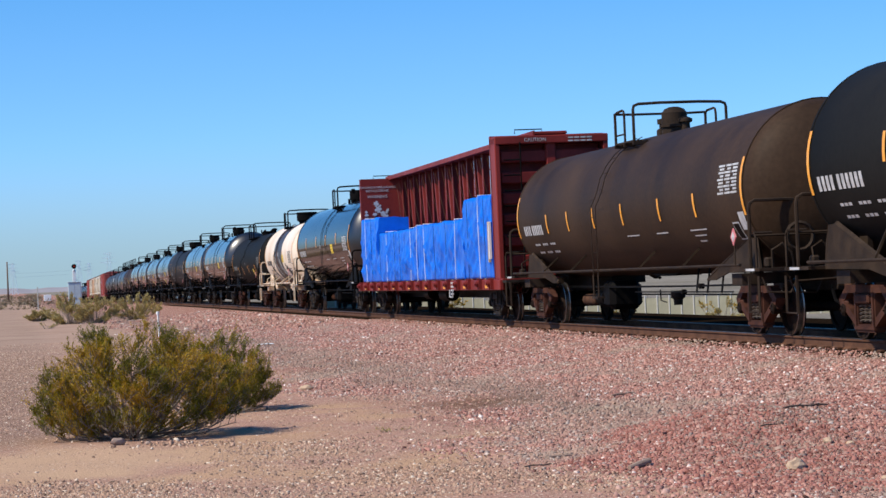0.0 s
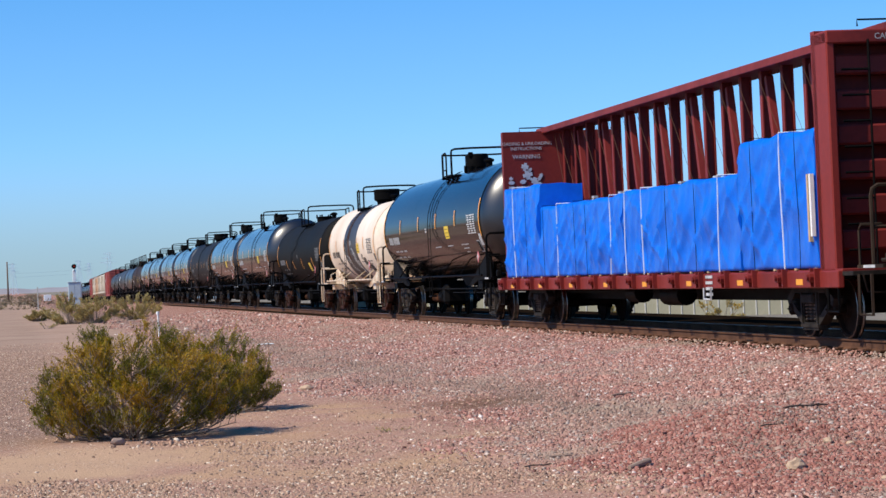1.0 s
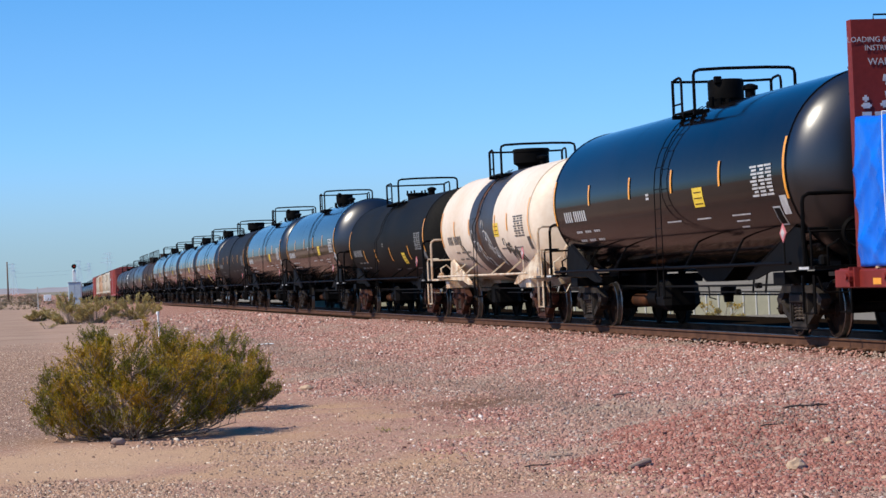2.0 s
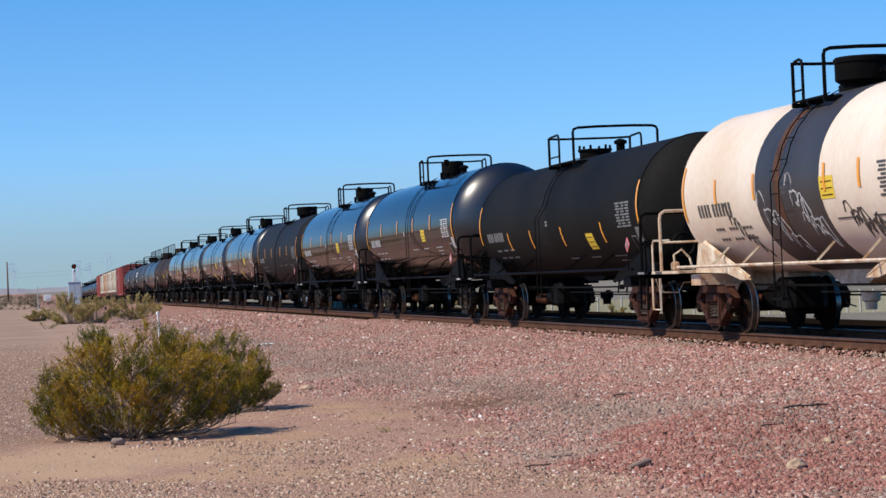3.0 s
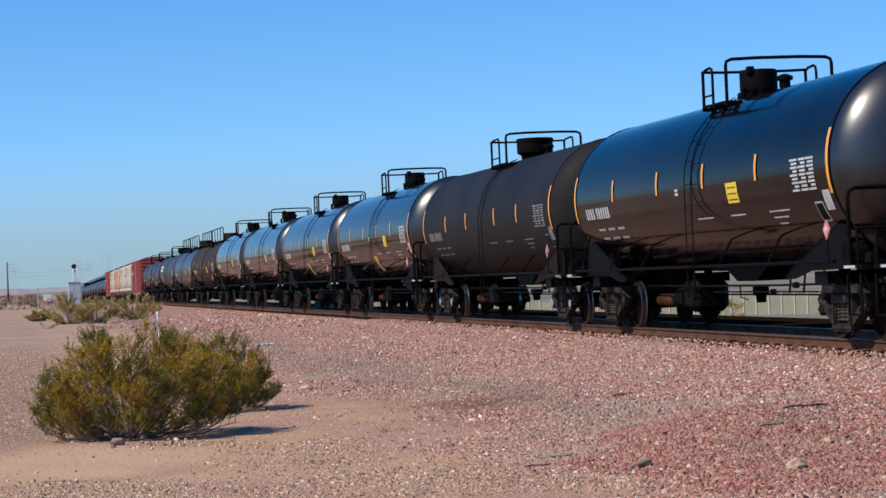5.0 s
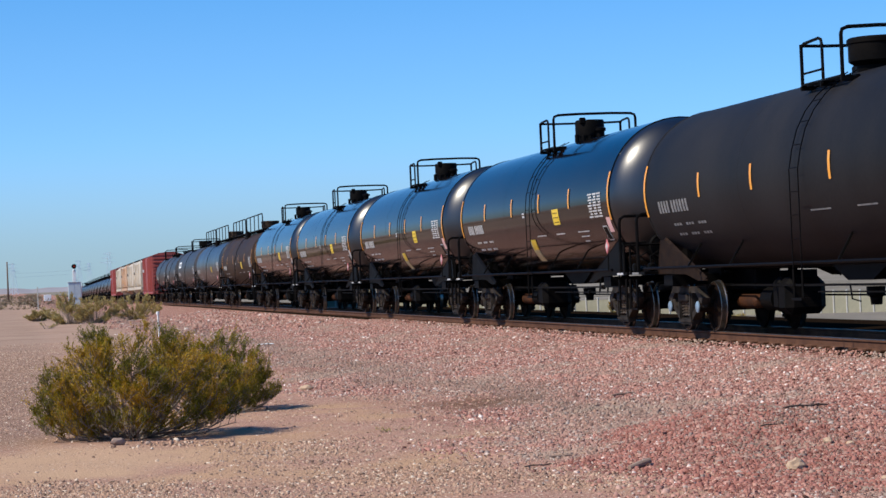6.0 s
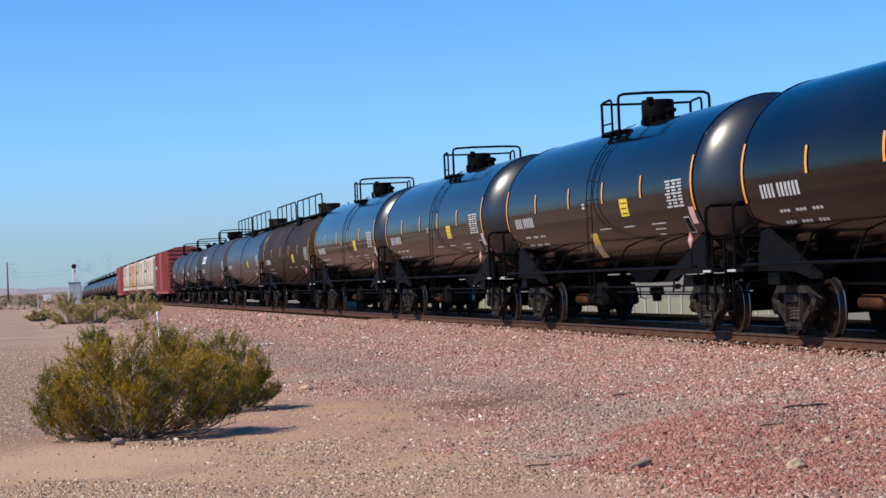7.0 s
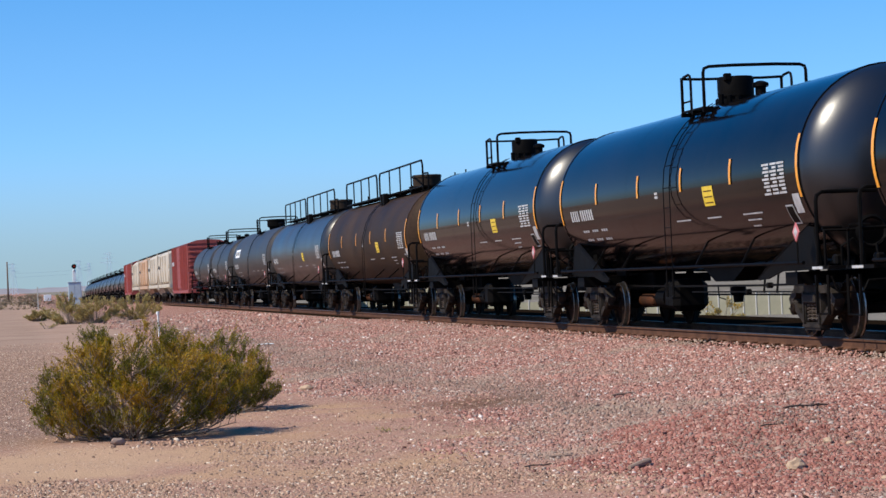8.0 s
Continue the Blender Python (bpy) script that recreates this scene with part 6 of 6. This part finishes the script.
# white marker post
gz = float(ground_z(5.66, 87.7))
post = thing("marker_post", "thin white plastic marker post with a cap", "post", m=pose(5.66, 87.7, gz, 0, -1.5, 0))
part("stake", lathe([(-0.05, 0.0), (-0.05, 0.036), (0.84, 0.036), (0.84, 0.0)], "z", (0, 0, 0), 12), M_PALE, post, smooth=True)
part("cap", lathe([(0.82, 0.04), (0.82, 0.062), (0.92, 0.062), (0.93, 0.05), (0.93, 0.0)], "z", (0, 0, 0), 12), M_PALE, post, smooth=True)

# signal and equipment cabinet
gz = float(ground_z(8.5, 299.9))
cab = thing("equipment_cabinet", "silver metal trackside equipment cabinet", "cabinet", m=pose(8.85, 295.5, gz))
hc = 2.28 - gz
part("case", box(-0.78, 0.78, -0.6, 0.6, 0.12, hc - 0.12, bevel=0.02), M_ALU, cab)
part("plinth", box(-0.84, 0.84, -0.66, 0.66, -0.05, 0.12), M_TIE, cab)
part("roof_cap", box(-0.86, 0.86, -0.7, 0.7, hc - 0.12, hc, bevel=0.03), M_ALU, cab)
for sx in (-1, 1):
    d = part("door", box(*sorted((0.03 * sx, 0.74 * sx)), -0.63, -0.60, 0.2, hc - 0.2, bevel=0.008), M_ALU, cab)
    part("handle", box(*sorted((0.08 * sx, 0.12 * sx)), -0.67, -0.63, 1.0, 1.3), M_STEEL, d)
gz = float(ground_z(8.95, 297.8))
sig = thing("signal_mast", "pale railway signal mast with a dark round head", "railway signal", m=pose(8.95, 297.8, gz))
part("mast", rod((0, 0, -0.05), (0, 0, 4.4 - gz), 0.09, n=10), M_PALE, sig)
part("base_box", box(-0.35, 0.35, -0.3, 0.3, -0.05, 0.8, bevel=0.02), M_ALU, sig)
hd = part("signal_head", lathe([(-0.34, 0.0), (-0.34, 0.30), (-0.12, 0.30), (-0.12, 0.0)], "y", (0, 0, 4.20 - gz), 20), M_STEEL, sig, "round black signal head", smooth=True)
part("mast_shroud", box(-0.20, 0.20, -0.12, 0.12, 2.2 - gz, 3.75 - gz, bevel=0.03), M_PALE, sig, "pale mast shroud")
part("hood", lathe([(-0.62, 0.15), (-0.62, 0.14), (-0.30, 0.14), (-0.30, 0.15), (-0.62, 0.15)], "y", (0, 0, 4.20 - gz), 14), M_STEEL, hd, smooth=True)
part("red_lens", lathe([(-0.38, 0.0), (-0.37, 0.07), (-0.33, 0.085), (-0.33, 0.0)], "y", (0, 0, 4.20 - gz), 14), M_REDLAMP, hd, "glowing red lens", smooth=True)
part("bracket", box(-0.06, 0.06, -0.2, 0.0, 3.6 - gz, 3.7 - gz), M_STEEL, sig)
for k in range(8):
    part("ladder_rung", rod((0.12, 0.02, 0.9 + 0.36 * k - 0.0), (0.45, 0.02, 0.9 + 0.36 * k), 0.018, n=4), M_PALE, sig)
part("ladder_rail", rod((0.45, 0.02, 0.7), (0.45, 0.02, 3.9), 0.02, n=4), M_PALE, sig)

gz = float(ground_z(10.35, 325.0))
relay = thing("relay_box", "small white trackside relay box with a dark door", "cabinet", m=pose(10.35, 325.0, gz))
part("case", box(-0.32, 0.32, -0.3, 0.3, 0.5, 2.35 - gz, bevel=0.03), M_PALE, relay)
part("door", box(-0.24, 0.24, -0.325, -0.30, 0.9, 1.7 - gz, bevel=0.01), M_TRUCK, relay)
part("support_post", rod((0, 0, -0.05), (0, 0, 0.52), 0.09, n=8), M_PALE, relay)
# wooden pole, thin stakes, white trailer, far out on the plain
gz = float(ground_z(1.45, 585))
pole = thing("utility_pole", "weathered brown wooden utility pole", "utility pole", m=pose(1.45, 585, gz))
part("shaft", rod((0, 0, -0.1), (0, 0, 8.8 - gz), 0.24, n=10, r2=0.15), M_POLE, pole)
part("crossarm", box(-0.12, 0.12, -1.1, 1.1, 7.9 - gz, 8.1 - gz), M_POLE, pole)
for x, y, h in ((3.65, 250.0, 1.7), (-2.2, 330.0, 1.4)):
    gz = float(ground_z(x, y))
    st = thing("stake", "thin pale stake standing on the plain", "stake", m=pose(x, y, gz))
    part("shaft", box(-0.06, 0.06, -0.05, 0.05, -0.05, h - gz, bevel=0.01), M_POST, st)
gz = float(ground_z(9.3, 500))
tr = thing("parked_trailer", "small white box trailer parked on the plain", "trailer", m=pose(9.3, 500, gz))
part("box_body", box(-0.75, 0.75, -1.6, 1.6, 0.45, 1.75, bevel=0.04), M_PALE, tr)
for sx in (-1, 1):
    part("wheel", lathe([(0.62 * sx, 0.0), (0.62 * sx, 0.3), (0.80 * sx, 0.3), (0.80 * sx, 0.0)], "x", (0, 0, 0.30), 14), M_STEEL, tr, smooth=True)
part("drawbar", rod((0, -1.6, 0.5), (0, -2.6, 0.4), 0.05), M_STEEL, tr)


def pylon(x, y, h, turn):
    """Lattice transmission tower with three pairs of arms."""
    gz = float(ground_z(x, y))
    t = thing("transmission_tower", "hazy grey lattice transmission tower", "pylon", "transmission towers", pose(x, y, gz, 0, 0, turn))
    def leg(sx, sy, f):
        w = 3.2 * (1 - f) + 0.7 * f
        return Vector((sx * w, sy * w, f * h))
    for sx in (-1, 1):
        for sy in (-1, 1):
            part("leg", rod(leg(sx, sy, -0.01), leg(sx, sy, 1.0), 0.14, n=4), M_TOWER, t)
    for k in range(7):
        a, b = k / 7, (k + 1) / 7
        for (p, q) in (((-1, -1), (1, -1)), ((1, -1), (1, 1)), ((1, 1), (-1, 1)), ((-1, 1), (-1, -1))):
            part("brace", rod(leg(*p, a), leg(*q, b), 0.06, n=3), M_TOWER, t)
    for f, ln in ((0.74, 7.5), (0.86, 6.0), (0.97, 4.5)):
        part("crossarm", pipe([(-ln, 0, f * h), (0, 0, f * h + 0.9), (ln, 0, f * h), (0, 0, f * h - 0.5), (-ln, 0, f * h)], 0.13, n=4), M_TOWER, t)
    return t


pylon(89.3, 1998, 32.5, 0)
pylon(80.0, 2500, 33.0, 30)
pylon(98.0, 2700, 32.0, 30)
pylon(10.8, 2300, 30.0, 30)
for x0, y0, x1, y1, zz in ((-120, 2250, 98, 2700, 24), (-120, 2250, 98, 2700, 20)):
    cable = thing("power_line", "thin sagging overhead power cable", "cable", "power lines")
    part("conductor", pipe([Vector((x0 + (x1 - x0) * f, y0 + (y1 - y0) * f, zz - 6 * 4 * f * (1 - f) * 0.5)) for f in np.linspace(0, 1, 13)], 0.07, n=3), M_TOWER, cable)

# low barrier of pale boards behind the railway
fence = thing("board_fence", "low pale weathered fence with slender posts", "fence", kind="structure")
fdir = Vector((34.6 - 22.0, 104.4 - 116.0, 0)).normalized()
fa = Vector((16.0, 121.5, 0))
panel = mesh_of("fence_panel", box(0.02, 0.62, -0.02, 0.02, 0.0, 0.98), M_FENCE)
fpost = mesh_of("fence_post", box(-0.035, 0.035, -0.06, 0.03, -0.3, 1.10, bevel=0.008), M_POST)
for k in range(75):
    p = fa + fdir * 0.64 * k
    gz = float(ground_z(p.x, p.y))
    for nm, me in (("fence_panel", panel), ("fence_post", fpost)):
        o = new(nm, me)
        o.parent = fence
        o.matrix_basis = pose(p.x, p.y, gz - 0.05, 0, 0, math.degrees(math.atan2(fdir.y, fdir.x)))
for x, y, w, sd in ((31.0, 99.0, 2.2, 41), (27.5, 104.0, 1.4, 42), (20.5, 108.0, 1.6, 43)):
    bush("creosote_bush", "dusty bush in front of the pale fence", x, y, w, 0.9, 30, 2400, 0.07, sd, [M_LEAFD, M_LEAFG])

# distant ridge
xs = np.linspace(-2600, 4200, 260)
bmr = bmesh.new()
prev = None
for x in xs:
    hh = 4 + 13 * abs(noise.noise((x * 0.006, 3.3, 0))) + 6 * abs(noise.noise((x * 0.021, 1.3, 0)))
    row = [bmr.verts.new((x, 3900, -8)), bmr.verts.new((x, 4050, hh * 0.6 - 2)), bmr.verts.new((x, 4200, hh)), bmr.verts.new((x, 4400, -8))]
    if prev:
        for i in range(3):
            bmr.faces.new((prev[i], prev[i + 1], row[i + 1], row[i]))
    prev = row
ridge = tagged(new("backdrop", mesh_of("backdrop", bmr, M_HILL)), "hazy lavender desert hills on the horizon", "hills", kind="structure")


# loose litter on the gravel
def stick(label, x, y, ln, r, turn, material):
    gz = float(ground_z(x, y))
    o = thing("dead_branch", label, "branch", m=pose(x, y, gz + r, 0, 0, turn))
    pts = [Vector((-ln / 2 + ln * i / 5, 0.02 * ln * math.sin(i * 1.9), 0.03 * ln * (0.3 + 0.7 * math.sin(i * 1.1) ** 2))) for i in range(6)]
    pts[0].z = pts[-1].z = 0
    part("limb", pipe(pts, r, n=6), material, o)
    part("twig", rod(pts[3], pts[3] + Vector((0.18 * ln, 0.1 * ln, 0.08 * ln)), r * 0.5, n=5), material, o)
    return o


stick("grey-brown dry branch lying on the ballast", 8.05, 30.3, 0.50, 0.016, 38, M_GREYWOOD)
stick("dark crooked branch lying on the gravel", 7.75, 22.2, 0.52, 0.010, 14, M_CHAR)
stick("thin dark twig on the gravel", 7.15, 21.37, 0.30, 0.008, 8, M_CHAR)
stick("long thin grey twig on the sand", 4.93, 21.7, 0.34, 0.007, 14, M_CHAR)
stick("pale bleached stick on the sand", 5.27, 22.25, 0.28, 0.012, 10, M_GREYWOOD)
gz = float(ground_z(5.6, 20.6))
log = thing("broken_tie_piece", "grey-brown broken piece of wood on red stones", "wood piece", m=pose(5.6, 20.6, gz + 0.04, 0, -8, 35))
part("wood_chunk", lathe([(-0.15, 0.0), (-0.15, 0.022), (0.0, 0.032), (0.14, 0.028), (0.15, 0.0)], "x", (0, 0, 0), 9), M_GREYWOOD, log)


def pale_rock(x, y, size, seed, label, material=None):
    gz = float(ground_z(x, y))
    o = thing("rock", label, "rock", "pale rocks", pose(x, y, gz + size * 0.18, 0, 0, seed * 40))
    bm = bmesh.new()
    bmesh.ops.create_icosphere(bm, subdivisions=2, radius=1.0)
    for v in bm.verts:
        k = 1 + 0.35 * noise.noise(v.co * 1.3 + Vector((seed, 0, 0)))
        v.co = Vector((v.co.x * size * 0.5 * k, v.co.y * size * 0.33 * k, v.co.z * size * 0.26 * k))
    part("stone", bm, material or M_PALEROCK, o)
    return o


for x, y, sz, sd in ((6.60, 19.2, 0.22, 1), (7.28, 20.28, 0.14, 2), (6.9, 17.9, 0.10, 3), (5.0, 39.6, 0.22, 4), (1.27, 28.0, 0.20, 5), (1.62, 27.95, 0.09, 6), (7.42, 20.1, 0.08, 8), (5.75, 19.4, 0.06, 9)):
    pale_rock(x, y, sz, sd, "dull tan rock half sunk in the dirt" if sd in (5, 6) else "pale tan rock lying on the gravel", M_TIE if sd in (5, 6) else None)
gz = float(ground_z(7.2, 65.8))
scrap = thing("plastic_scrap", "crumpled white plastic scrap on the ballast", "litter", m=pose(7.2, 65.8, gz + 0.02))
bm = bmesh.new()
bmesh.ops.create_grid(bm, x_segments=8, y_segments=5, size=0.5)
for v in bm.verts:
    v.co = Vector((v.co.x * 0.45, v.co.y * 0.25, 0.02 + 0.05 * abs(noise.noise(v.co * 4))))
bmesh.ops.solidify(bm, geom=bm.faces[:], thickness=0.006)
part("sheet", bm, M_PALE, scrap)

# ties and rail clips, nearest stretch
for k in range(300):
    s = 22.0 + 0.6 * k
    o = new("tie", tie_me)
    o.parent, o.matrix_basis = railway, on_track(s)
    if s < 112:
        o = new("rail_clip", clip_me)
        o.parent, o.matrix_basis = railway, on_track(s) @ pose(-0.755, 0, 0)


# ---------------------------------------------------------------- the train rolls
SPEED, GAIN = 23.960, 0.0482


def travelled(t):
    return SPEED * t + 0.5 * GAIN * t * t


def motions():
    """The train rolls past at a steady pace; its wheels turn."""
    for car, s in TRAIN:
        walk(car, [(k * 0.5, on_track(s - travelled(k * 0.5))) for k in range(17)])
        for tr in car.children:
            if tr.name.startswith("truck"):
                for w in tr.children:
                    if w.name.startswith("wheelset"):
                        y = w.location.y
                        walk(w, [(f / FPS, pose(0, y, WHEEL_R, 88.0 * f)) for f in range(241)])


motions()
